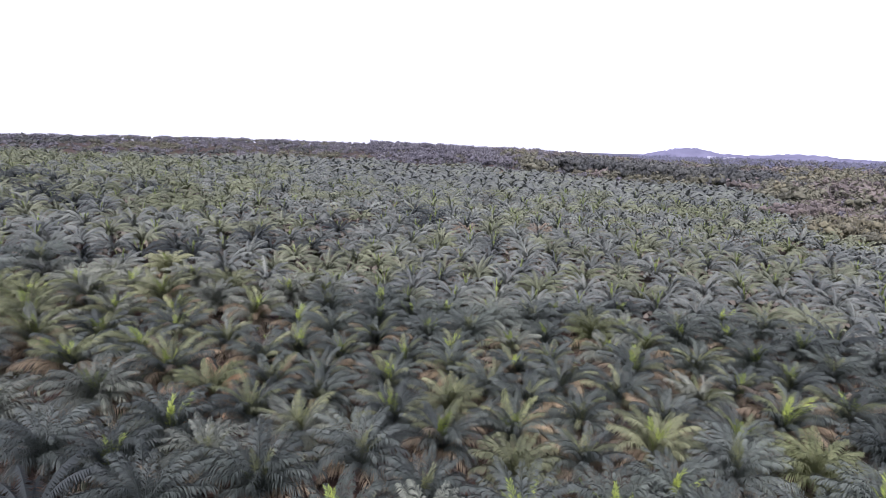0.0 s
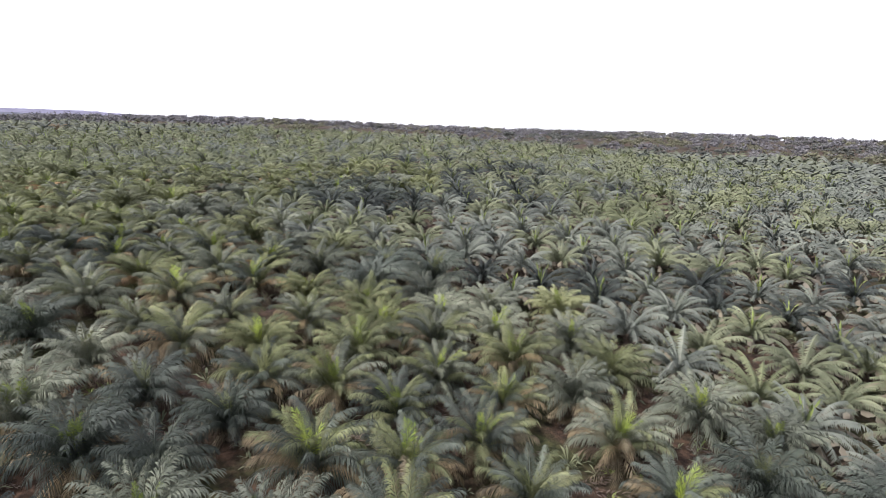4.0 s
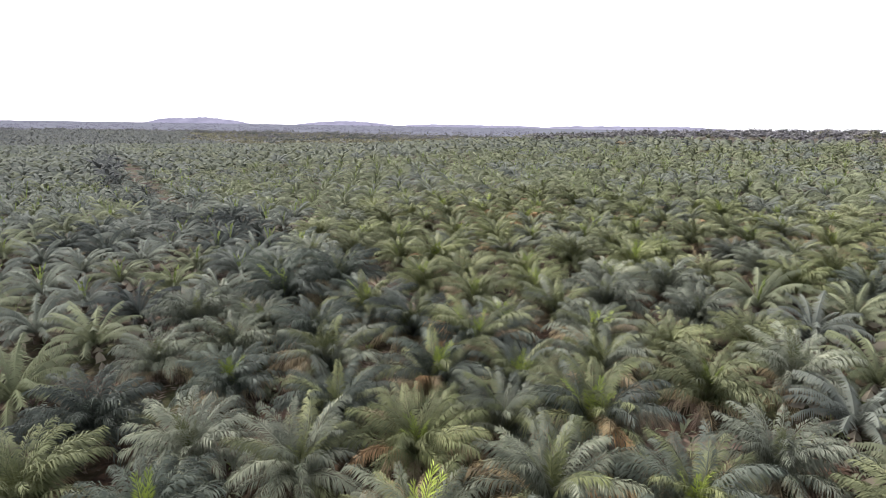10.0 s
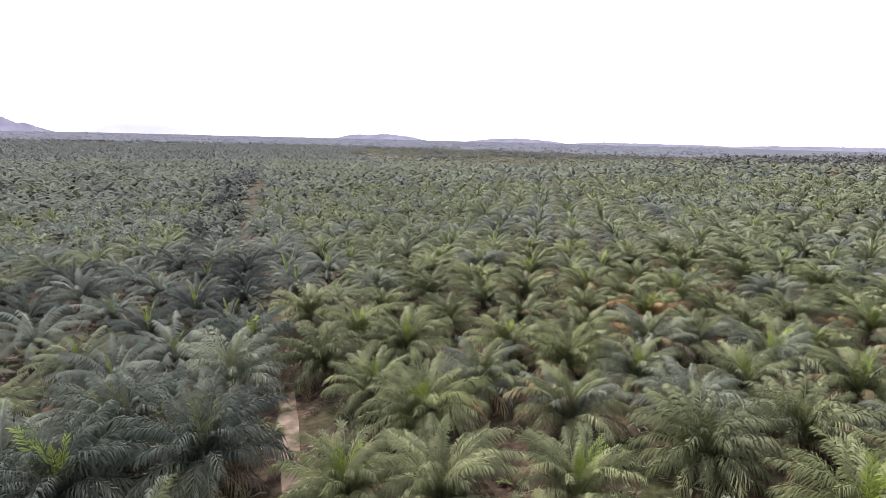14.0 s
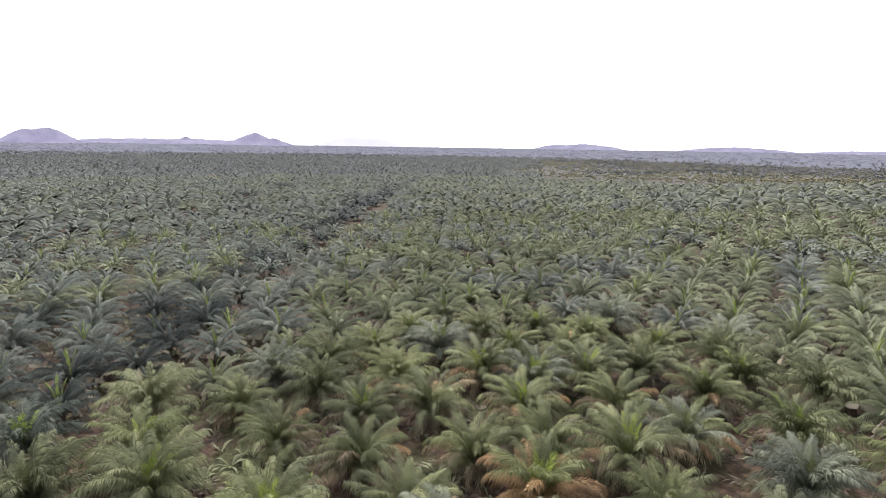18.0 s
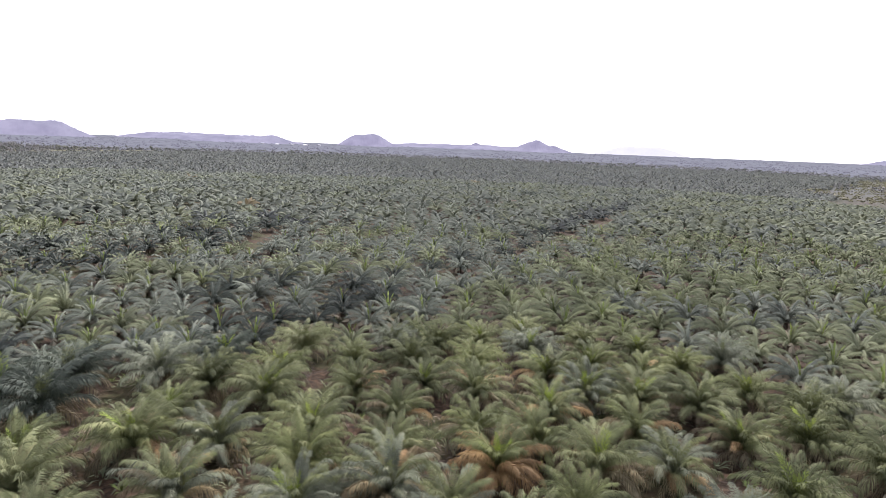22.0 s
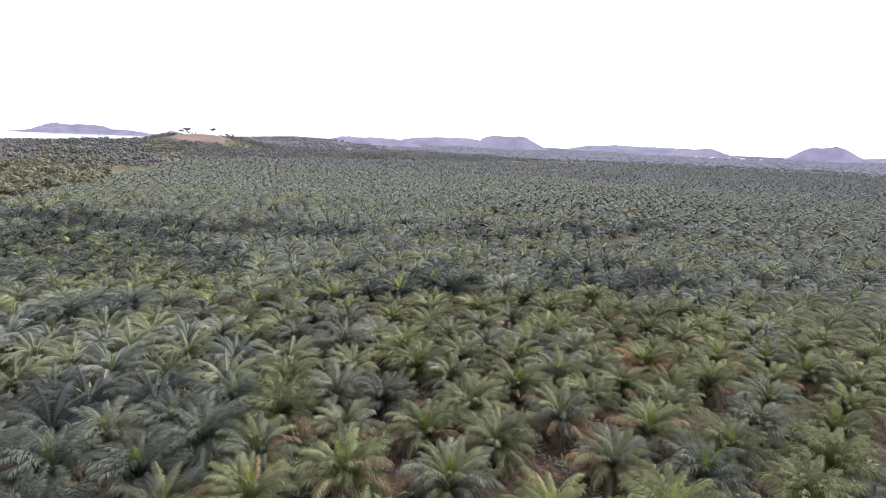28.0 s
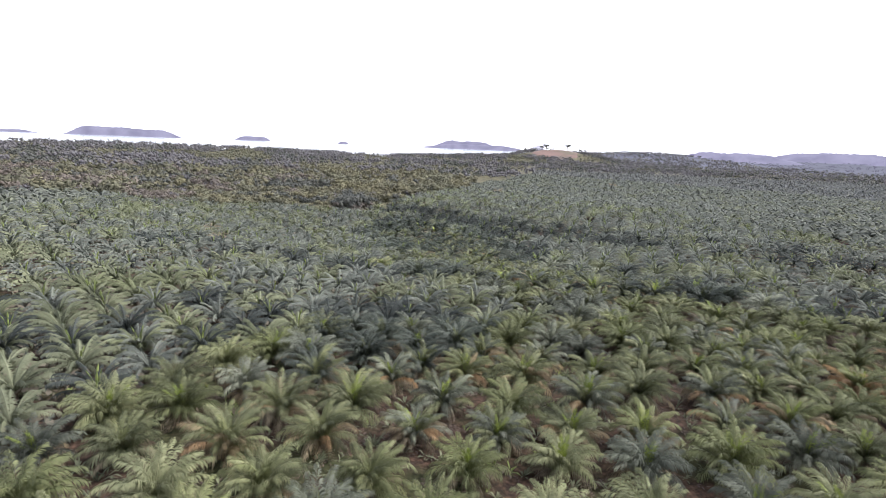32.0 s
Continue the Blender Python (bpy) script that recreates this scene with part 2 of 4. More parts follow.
def land(x, y):
    """Height of the ground: low swells, a ridge to the north-west, a rise far off, the sea to the east."""
    x, y = np.asarray(x, float), np.asarray(y, float)
    z = np.full(np.broadcast(x, y).shape, BASE - 2.9)
    for cx, cy, s, h in HILLS:
        z = z + h * np.exp(-((x - cx) ** 2 + (y - cy) ** 2) / (s * s))
    dx, dy = x + 150, y - 90
    r, az = np.hypot(dx, dy), np.degrees(np.arctan2(dx, dy)) % 360
    sea = step(35, 60, az) * (1 - step(119, 124, az))
    shore = 1150 + 120 * np.sin(np.radians(az * 5)) + 60 * np.sin(np.radians(az * 13))
    shore = shore + 520 * step(100, 112, az)
    z = z + (1 - sea) * (-8 + 24 * step(118, 150, az) * (1 - step(305, 345, az))) * step(1500, 4300, r)
    z = z - sea * 20 * step(shore - 250, shore + 150, r)
    return z + 0.35 * np.sin(x / 17 + np.sin(y / 23)) * np.sin(y / 19) * (1 - sea)


def land_at(x, y):
    return float(land(x, y))


def mesh_of(name, verts, tris):
    me = bpy.data.meshes.new(name)
    v, f = np.ascontiguousarray(verts, np.float32), np.ascontiguousarray(tris, np.int32)
    k = f.shape[1]
    me.vertices.add(len(v))
    me.vertices.foreach_set("co", v.ravel())
    me.loops.add(f.size)
    me.loops.foreach_set("vertex_index", f.ravel())
    me.polygons.add(len(f))
    me.polygons.foreach_set("loop_start", np.arange(0, f.size, k, dtype=np.int32))
    me.update(calc_edges=True)
    return me


def thing(name, verts, faces, mat, smooth=False):
    me = mesh_of(name, verts, faces)
    me.materials.append(mat)
    if smooth:
        me.polygons.foreach_set("use_smooth", np.ones(len(me.polygons), bool))
    return new(name, me)


def sheet(us, vs, at, wrap=False):
    """A grid of quads; at(u, v) gives the points."""
    u, v = np.meshgrid(us, vs)
    pts = np.stack(at(u, v), -1).reshape(-1, 3)
    nu, nv = len(us), len(vs)
    i, j = np.meshgrid(np.arange(nu if wrap else nu - 1), np.arange(nv - 1))
    a, b = j * nu + i, j * nu + (i + 1) % nu
    return pts, np.stack([a, b, b + nu, a + nu], -1).reshape(-1, 4)


CX, CY = -90.0, 50.0
ang = np.linspace(0, 2 * np.pi, 360, endpoint=False)
rad = np.concatenate([[0.001], np.linspace(4, 600, 150), np.geomspace(608, 4830, 90)])
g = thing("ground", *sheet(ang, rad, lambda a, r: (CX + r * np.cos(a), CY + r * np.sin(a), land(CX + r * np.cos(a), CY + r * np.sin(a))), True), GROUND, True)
tagged(g, "gently rolling ground with brown leaf litter and grass", "ground", kind="structure")
w = thing("water", *sheet(np.radians(np.linspace(-50, 62, 40)), np.geomspace(700, 4830, 40), lambda a, r: (CX + r * np.cos(a), CY + r * np.sin(a), SEA_LEVEL + 0 * a), False), WATER, True)
tagged(w, "pale calm sea bay reflecting the white sky", "sea", kind="structure")

# ---- dirt tracks ----
TRACK_A = [(-12, 152), (-62, 94), (-95, 55), (-110.5, 36.5), (-116, 30.5), (-124, 19.5), (-133.5, 5.5), (-146, -9), (-161, -33), (-187, -72), (-212, -100), (-272, -170), (-332, -248)]
TRACK_B = [(112, 76), (66, 47), (30, 22), (-12, 5), (-45, -11), (-78, -36), (-102, -64), (-116, -103), (-126, -121), (-152, -143), (-240, -240), (-330, -350)]


def along(line, pace=3.0):
    line = np.array(line, float)
    s = np.concatenate([[0], np.cumsum(np.hypot(*np.diff(line, axis=0).T))])
    q = np.arange(0, s[-1], pace)
    p = np.stack([np.interp(q, s, line[:, 0]), np.interp(q, s, line[:, 1])], 1)
    k = np.ones(9) / 9
    pad = np.pad(p, ((4, 4), (0, 0)), "edge")
    return np.stack([np.convolve(pad[:, i], k, "valid") for i in (0, 1)], 1)


def from_line(x, y, line):
    p = np.array(line, float)
    d = np.full(np.shape(x), 1e9)
    for a, b in zip(p[:-1], p[1:]):
        t = np.clip(((x - a[0]) * (b - a)[0] + (y - a[1]) * (b - a)[1]) / ((b - a) @ (b - a)), 0, 1)
        d = np.minimum(d, np.hypot(x - a[0] - t * (b - a)[0], y - a[1] - t * (b - a)[1]))
    return d


def track(line, half, label):
    p = along(line)
    t = np.gradient(p, axis=0)
    t /= np.linalg.norm(t, axis=1)[:, None]
    side = np.stack([-t[:, 1], t[:, 0]], 1)
    cross = np.array([-1, -0.75, -0.4, -0.15, 0.15, 0.4, 0.75, 1.0])
    rut = np.array([0.03, 0.06, 0.02, 0.07, 0.07, 0.02, 0.06, 0.03])
    ii, kk = np.meshgrid(np.arange(len(cross)), np.arange(len(p)))
    wob = 1 + 0.25 * np.sin(kk * 0.9) * np.sin(kk * 0.37)
    x = p[kk, 0] + side[kk, 0] * cross[ii] * half * wob
    y = p[kk, 1] + side[kk, 1] * cross[ii] * half * wob
    z = land(x, y) + rut[ii] + 0.08
    n = len(cross)
    a = (kk[:-1, :-1] * n + ii[:-1, :-1]).ravel()
    ob = thing("dirt_track", np.stack([x, y, z], -1).reshape(-1, 3), np.stack([a, a + 1, a + n + 1, a + n], 1), SOIL, True)
    tagged(ob, label, "dirt track", kind="structure")


track([(-101, 47.5), (-108, 39.4), (-110.5, 36.5), (-116, 30.5), (-120, 25), (-123, 21)], 0.75, "narrow pale sandy track between the palm rows")
track([(-83, 55), (-86, 61), (-88, 67), (-89, 74), (-92, 80)], 1.1, "patch of bare sandy ground between the palms")

# ---- oil palms ----
GOLD = math.pi * (3 - math.sqrt(5))


def turned(v, az, tilt=0.0, size=1.0, at=(0, 0, 0)):
    """Points turned about z by az after leaning by tilt about y, then scaled and moved."""
    c, s = math.cos(tilt), math.sin(tilt)
    x, y, z = v[:, 0] * c + v[:, 2] * s, v[:, 1], -v[:, 0] * s + v[:, 2] * c
    c, s = math.cos(az), math.sin(az)
    return np.stack([x * c - y * s, x * s + y * c, z], 1) * size + np.array(at)


def joined(parts):
    vs, fs, k = [], [], 0
    for v, f in parts:
        vs.append(v)
        fs.append(f + k)
        k += len(v)
    return np.concatenate(vs), np.concatenate(fs)


def rachis(length, lift, bend, n):
    """A frond's midrib in the xz plane: it leaves at the angle lift and bows over by bend."""
    s = np.linspace(0, 1, n)
    e = lift - bend * s ** 1.7
    ds = length / (n - 1)
    x = np.concatenate([[0], np.cumsum(np.cos(e[:-1]) * ds)])
    z = np.concatenate([[0], np.cumsum(np.sin(e[:-1]) * ds)])
    return s, np.stack([x, 0 * x, z], 1), np.stack([np.cos(e), 0 * e, np.sin(e)], 1)


def frond(rng, length, lift, bend, pairs, wide, leaf=1.0, droop=0.4, rib=True):
    """A feather leaf: midrib and leaflets that stand off it in several planes and hang at their tips."""
    s, p, t = rachis(length, lift, bend, 24)
    q = np.repeat(np.linspace(0.13, 0.995, pairs), 2)
    q = np.clip(q + rng.uniform(-0.5, 0.5, len(q)) / pairs, 0.1, 1)
    sgn = np.tile([1.0, -1.0], pairs)
    base = np.stack([np.interp(q, s, p[:, i]) for i in range(3)], 1)
    tan = np.stack([np.interp(q, s, t[:, i]) for i in range(3)], 1)
    side = np.stack([0 * q, sgn, 0 * q], 1)
    up = np.stack([-tan[:, 2], 0 * q, tan[:, 0]], 1)
    ln = leaf * (0.3 + 0.78 * np.sin(np.pi * np.clip(q * 0.9 + 0.04, 0, 1)) ** 0.7) * rng.uniform(0.85, 1.12, len(q))
    sweep = np.radians(26 + 40 * q + rng.uniform(-9, 9, len(q)))
    rise = rng.normal(0.0, 0.15, len(q))
    d = side * np.cos(sweep)[:, None] + tan * np.sin(sweep)[:, None] + up * rise[:, None]
    d /= np.linalg.norm(d, axis=1)[:, None]
    mid = base + d * (ln * 0.5)[:, None]
    tip = base + d * (ln * 0.94)[:, None]
    tip[:, 2] -= droop * ln * rng.uniform(0.8, 1.2, len(q))
    mid[:, 2] -= 0.12 * droop * ln
    half = tan * wide / 2
    v = np.stack([base, mid - half, mid + half, tip], 1).reshape(-1, 3)
    k = np.arange(len(q))[:, None] * 4
    f = np.concatenate([k + [0, 1, 2], k + [1, 3, 2]])
    parts = [(v, f)]
    if rib:
        m = np.linspace(0, 23, 5).astype(int)
        r = (0.055 * (1 - s[m]) + 0.012)[:, None]
        c, tt = p[m], t[m]
        u = np.stack([-tt[:, 2], 0 * r[:, 0], tt[:, 0]], 1)
        y = np.array([[0, 1.0, 0]])
        ring = np.stack([c + u * r * 0.7, c - u * r * 0.5 + y * r, c - u * r * 0.5 - y * r], 1).reshape(-1, 3)
        a = np.arange(4)[:, None] * 3
        ff = np.concatenate([np.concatenate([a + [i, (i + 1) % 3, 3 + i], a + [(i + 1) % 3, 3 + (i + 1) % 3, 3 + i]]) for i in range(3)])
        parts.append((ring, ff))
    return joined(parts)


def age_shape(a, rng):
    """Length, lift and bend of a leaf of age a (0: youngest, 1: oldest)."""
    return (4.5 + 1.05 * math.sin(math.pi * min(1, 0.25 + a * 0.62)) + rng.uniform(-0.3, 0.3),
            radians(83 - 50 * a + rng.uniform(-6, 6)), radians(61 + 36 * min(1, a * 1.25) + rng.uniform(-10, 14)))


AGES = [0.06, 0.28, 0.5, 0.72, 0.95]
rng = np.random.default_rng(7)
FRONDS, PLAIN = [], []
for a in AGES:
    row = [age_shape(a, rng) for k in range(2)]
    FRONDS.append([frond(rng, L, e, b, 78, 0.066, 0.98, 0.5 + 0.25 * a) for L, e, b in row])
    PLAIN.append([frond(rng, L, e, b, 44, 0.1, 0.98, 0.5 + 0.25 * a) for L, e, b in row])
OLDS = []
for k in range(4):
    L, e, b = age_shape(1.0 + 0.12 * k, rng)
    OLDS.append(frond(rng, L, e, b, 30, 0.1, 0.82, 0.8))
SPEARS = [frond(rng, 3.3 + 0.35 * k, radians(88 - 6 * k), radians(10 + 13 * k), 22, 0.11, 0.6 + 0.1 * k, 0.14) for k in range(3)]
DEADS = [frond(rng, 3.6, radians(22 - 12 * k), radians(62), 20, 0.12, 0.85, 0.7) for k in range(3)]


def trunk_mesh(rng, h=1.9):
    """A short tapered trunk wrapped in old leaf bases that stand off like scales."""
    parts = []
    zs = np.array([-0.4, 0.0, 0.2 * h, 0.45 * h, 0.75 * h, h, h + 0.35])
    rs = np.array([0.5, 0.48, 0.42, 0.4, 0.42, 0.44, 0.16])
    n = 9
    a = np.arange(n) * 2 * np.pi / n
    v = np.stack([np.outer(rs, np.cos(a)), np.outer(rs, np.sin(a)), np.repeat(zs[:, None], n, 1)], -1).reshape(-1, 3)
    f = []
    for j in range(len(zs) - 1):
        for i in range(n):
            p, q = j * n + i, j * n + (i + 1) % n
            f += [(p, q, q + n), (p, q + n, p + n)]
    parts.append((v, np.array(f)))
    for k in range(26):
        az, z = k * GOLD, 0.15 + (h - 0.15) * k / 26
        sc = np.array([(0.3, -0.11, -0.1), (0.3, 0.11, -0.1), (0.33, 0, 0.1), (0.62, 0, 0.34)])
        parts.append((turned(sc, az, 0, rng.uniform(0.8, 1.2), (0, 0, z)), np.array([(0, 3, 2), (1, 2, 3), (0, 1, 3)])))
    return joined(parts)


def crown_leaves(rng, n=24, lo=0.04, hi=0.88):
    """(age class, variant, azimuth, tilt, size) of every leaf of a crown."""
    out = []
    for i in range(n):
        a = lo + (hi - lo) * ((i + 0.5) / n) ** 1.1
        c = int(np.argmin([abs(a - q) for q in AGES]))
        out.append((c, int(rng.integers(2)), i * GOLD + rng.uniform(-0.25, 0.25), (a - AGES[c]) * 0.9 + rng.uniform(-0.1, 0.1), rng.uniform(0.9, 1.1)))
    return out


TOP = (0, 0, 0.95)
trunk_me = [mesh_of("trunk", *trunk_mesh(rng, h)) for h in (0.75, 0.95)]
for me in trunk_me:
    me.materials.append(BARK)


def arranged(kind, leaves):
    return joined([(turned(kind[c][k][0], az, tilt, size, TOP), kind[c][k][1]) for c, k, az, tilt, size in leaves])


def with_slot(me):
    me.materials.append(LEAF["green"][0])
    return me


CROWN_LEAVES = [crown_leaves(np.random.default_rng(20 + k), 37 + 2 * (k % 3)) for k in range(6)]
old_me = []
for k in range(5):
    r = np.random.default_rng(40 + k)
    old_me.append(with_slot(mesh_of("old_fronds", *joined([(turned(OLDS[i % 4][0], i * GOLD + r.uniform(-0.3, 0.3), r.uniform(-0.1, 0.15), r.uniform(0.9, 1.1), TOP), OLDS[i % 4][1]) for i in range(11 + k % 3)]))))
crown_me = [with_slot(mesh_of("crown", *arranged(PLAIN, lv))) for lv in CROWN_LEAVES]
frond_me = [[with_slot(mesh_of("frond", *v)) for v in row] for row in FRONDS]
spear_me = []
skirt_me = []
for k in range(4):
    r = np.random.default_rng(50 + k)
    spear_me.append(with_slot(mesh_of("spear", *joined([(turned(SPEARS[i % 3][0], r.uniform(0, 6.3), r.uniform(-0.1, 0.12), r.uniform(0.85, 1.1), (0, 0, 1.1)), SPEARS[i % 3][1]) for i in range(5 + k % 2)]))))
    skirt_me.append(with_slot(mesh_of("dead_frond", *joined([(turned(DEADS[i % 3][0], r.uniform(0, 6.3), r.uniform(-0.2, 0.2), r.uniform(0.8, 1.1), (0, 0, 0.85)), DEADS[i % 3][1]) for i in range(5 + k % 3)]))))


def put(name, me, parent, mat, m=None):
    ob = new(name, me)
    ob.parent = parent
    if m is not None:
        ob.matrix_basis = m
    if mat is not None:
        ob.material_slots[0].link = "OBJECT"
        ob.material_slots[0].material = mat
    return ob


LABELS = {"blue": "low oil palm with arching blue-green feather fronds", "green": "low oil palm with glossy green arching fronds",
          "yellow": "low oil palm with yellowish-green arching fronds", "dry": "ailing oil palm with dry orange-brown fronds", "deep": "tall oil palm with shade-darkened bluish arching fronds"}


def oil_palm(x, y, tint, r, single=False, grown=1.0):
    """One palm: trunk, crown (or each frond by itself), young spear leaves, dead skirt fronds."""
    base = new("oil_palm")
    base.empty_display_size = 0.5
    size = r.uniform(0.86, 1.08) * grown
    base.matrix_basis = Matrix.LocRotScale((x, y, land_at(x, y)), Euler((r.uniform(-0.06, 0.06), r.uniform(-0.06, 0.06), r.uniform(0, 6.28))), (size,) * 3)
    put("trunk", trunk_me[int(r.integers(2))], base, None)
    k = int(r.integers(6))
    mat = LEAF[tint][0]
    label = LABELS[tint]
    if single:
        ageing = r.random() < 0.7                   # most of the palms have drying lower fronds
        if ageing and tint != "dry":
            label += " and drying lower ones"
        for c, v, az, tilt, s in CROWN_LEAVES[k]:
            tone = tint
            if (tint == "dry" and c < 2) or (c == 0 and r.random() < (0.5 if x < -30 else 0.25)):
                tone = "yellow"
            elif ageing and tint != "dry" and c >= 2 and r.random() < 0.16 + 0.32 * (c - 2):
                tone = "dry" if c > 2 and x < -60 and r.random() < 0.22 else "tan" if r.random() < 0.7 else "old"
            if tone == tint and tint in ("blue", "deep", "yellow") and r.random() < (0.3 if x < -30 else 0.12):
                tone = "green"                      # no crown is of one colour
            put("frond", frond_me[c][v], base, LEAF[tone][0], Matrix.LocRotScale(TOP, (Matrix.Rotation(az, 3, "Z") @ Matrix.Rotation(tilt + r.uniform(-0.08, 0.08), 3, "Y") @ Matrix.Rotation(r.uniform(-0.35, 0.35), 3, "X")).to_quaternion(), (s,) * 3))
    else:
        put("crown", crown_me[k], base, mat)
    put("old_fronds", old_me[int(r.integers(5))], base, LEAF["dry" if tint == "dry" else str(r.choice(["old", "tan", tint], p=[0.4, 0.4, 0.2]))][0])
    if r.random() < 0.85:
        put("spear", spear_me[int(r.integers(4))], base, LEAF["spear" if r.random() < 0.6 else "yellow"][0])
    if r.random() < 0.92:
        put("dead_frond", skirt_me[int(r.integers(4))], base, LEAF["dead"][0])
    return tagged(base, label, "palm", "plantation palms")


# the plantation: a triangular lattice that bends with the land, led by the palms nearest to the flight
PITCH, LEAN = 8.75, 22.0
WEST_PALMS = [                # west of the ailing palm
    (-205.1, 18.3), (-197.3, 13.5), (-197.3, 4.1), (-194.9, 32.1), (-194.6, 46.2), (-189.2, 8.5), (-185.5, 58.9), (-185.4, 35.6), (-183.5, 46.5), (-182.0,
    27.2), (-179.5, 20.7), (-176.6, 46.3), (-173.1, 16.6), (-171.7, 36.0), (-170.6, 25.0), (-168.2, 42.4), (-168.2, 58.5), (-161.6, 48.4), (-161.1, 37.3),
    (-159.6, 99.5), (-159.1, 67.9), (-158.3, 13.5), (-158.0, 53.9), (-157.8, 76.5), (-156.7, 87.1), (-153.1, 47.3), (-152.3, 40.3)]
TURN_PALMS = [                # round the ailing palm
    (-150.6, 63.1), (-150.5, 71.3), (-148.2, 130.4), (-148.1, 53.4), (-147.9, 99.1), (-147.8, 20.9), (-147.6, 80.7), (-145.6, -17.7), (-145.1, 35.5),
    (-144.1, 43.3), (-143.3, 106.0), (-142.5, 66.3), (-142.2, 116.7), (-141.4, 74.9), (-141.0, 124.7), (-140.8, 82.8), (-140.7, 28.3), (-140.0, 19.2),
    (-139.5, 93.2), (-139.5, 11.5), (-138.3, 58.4), (-137.7, 135.1), (-137.6, -4.5), (-136.4, 50.5), (-136.3, 38.2), (-135.8, 100.1), (-132.3, 62.4),
    (-131.7, 78.8)]
TRACK_PALMS = [                # beside the sandy track
    (-130.8, 23.8), (-130.7, 30.0), (-128.9, 68.9), (-128.7, -10.5), (-128.0, 40.0), (-126.8, 1.0), (-126.7, 48.2), (-126.3, 112.0), (-126.1, 57.5),
    (-125.5, 9.5), (-125.5, 120.2), (-125.1, 103.7), (-124.8, 96.9), (-123.5, 25.5), (-120.6, 39.5), (-118.6, 51.7), (-117.7, 96.5), (-116.6, 22.2),
    (-116.3, 62.3), (-115.9, 126.3), (-115.3, 30.4), (-114.2, 45.4)]
MIDDLE_PALMS = [                # between the track and the hollow
    (-111.8, 54.1), (-111.5, 39.1), (-110.9, 14.5), (-108.4, 62.3), (-108.4, 30.8), (-107.3, 114.5), (-107.1, 71.0), (-107.1, 23.2), (-107.0, 48.1),
    (-106.0, 99.7), (-104.7, 57.3), (-101.7, 27.0), (-100.5, 37.9), (-99.8, 61.2), (-99.5, 67.6), (-96.4, 76.6), (-94.3, 29.1), (-93.9, 14.2), (-93.1,
    22.3), (-91.9, 69.6), (-89.0, 59.5), (-88.3, 49.4), (-88.1, 40.0), (-84.5, 81.3), (-84.0, 88.4), (-83.7, 105.6), (-83.5, 33.5), (-79.8, 50.7), (-79.7,
    95.9), (-78.9, 67.2), (-77.7, 18.1), (-77.6, 59.4), (-76.2, 44.2), (-76.1, 27.8), (-75.6, 84.6), (-75.6, 36.4), (-72.7, 72.0), (-72.6, 53.0)]
HOLLOW_PALMS = [                # in the hollow to the east
    (-69.4, 38.7), (-69.1, 30.4), (-65.8, 66.8), (-64.0, 56.1), (-63.5, 74.7), (-60.3, 50.1), (-60.1, 42.2), (-58.6, 70.4), (-56.7, 78.8), (-56.1, 56.3),
    (-53.4, 36.9), (-52.2, 45.1), (-50.6, 83.9), (-46.8, 72.0), (-44.9, 49.5), (-44.8, 58.6), (-39.0, 76.1), (-38.5, 84.9), (-36.9, 93.4), (-36.6, 41.3),
    (-34.5, 70.1), (-32.2, 58.0), (-32.1, 82.9), (-30.9, 47.1), (-27.3, 53.6), (-24.9, 63.0), (-21.5, 49.8), (-19.2, 58.3), (-18.5, 71.1), (-12.1, 55.7),
    (-11.2, 62.0), (-8.4, 80.8), (-8.0, 73.8), (-3.7, 47.9), (-1.1, 70.3), (5.6, 54.8), (9.8, 87.6), (17.9, 80.1), (22.1, 48.5), (23.0, 59.9), (26.3,
    73.8), (31.4, 62.3), (33.2, 71.3), (38.8, 63.5)]
LEADERS = np.array(WEST_PALMS + TURN_PALMS + TRACK_PALMS + MIDDLE_PALMS + HOLLOW_PALMS)
LEADERS = LEADERS[from_line(LEADERS[:, 0], LEADERS[:, 1], TRACK_A) > 2.6]
SANDY = [(-112, 35), (-119, 26.5)]           # where the track lies open
EAST_EDGE = [(100, 2000), (75, 330), (98, 282), (122, 266), (144, 254), (132, 224), (109, 172), (106, 146), (101, 132), (95, 104), (92, 76), (110, 46), (159, 4), (229, -56), (326, -149), (700, -420), (1500, -1100)]


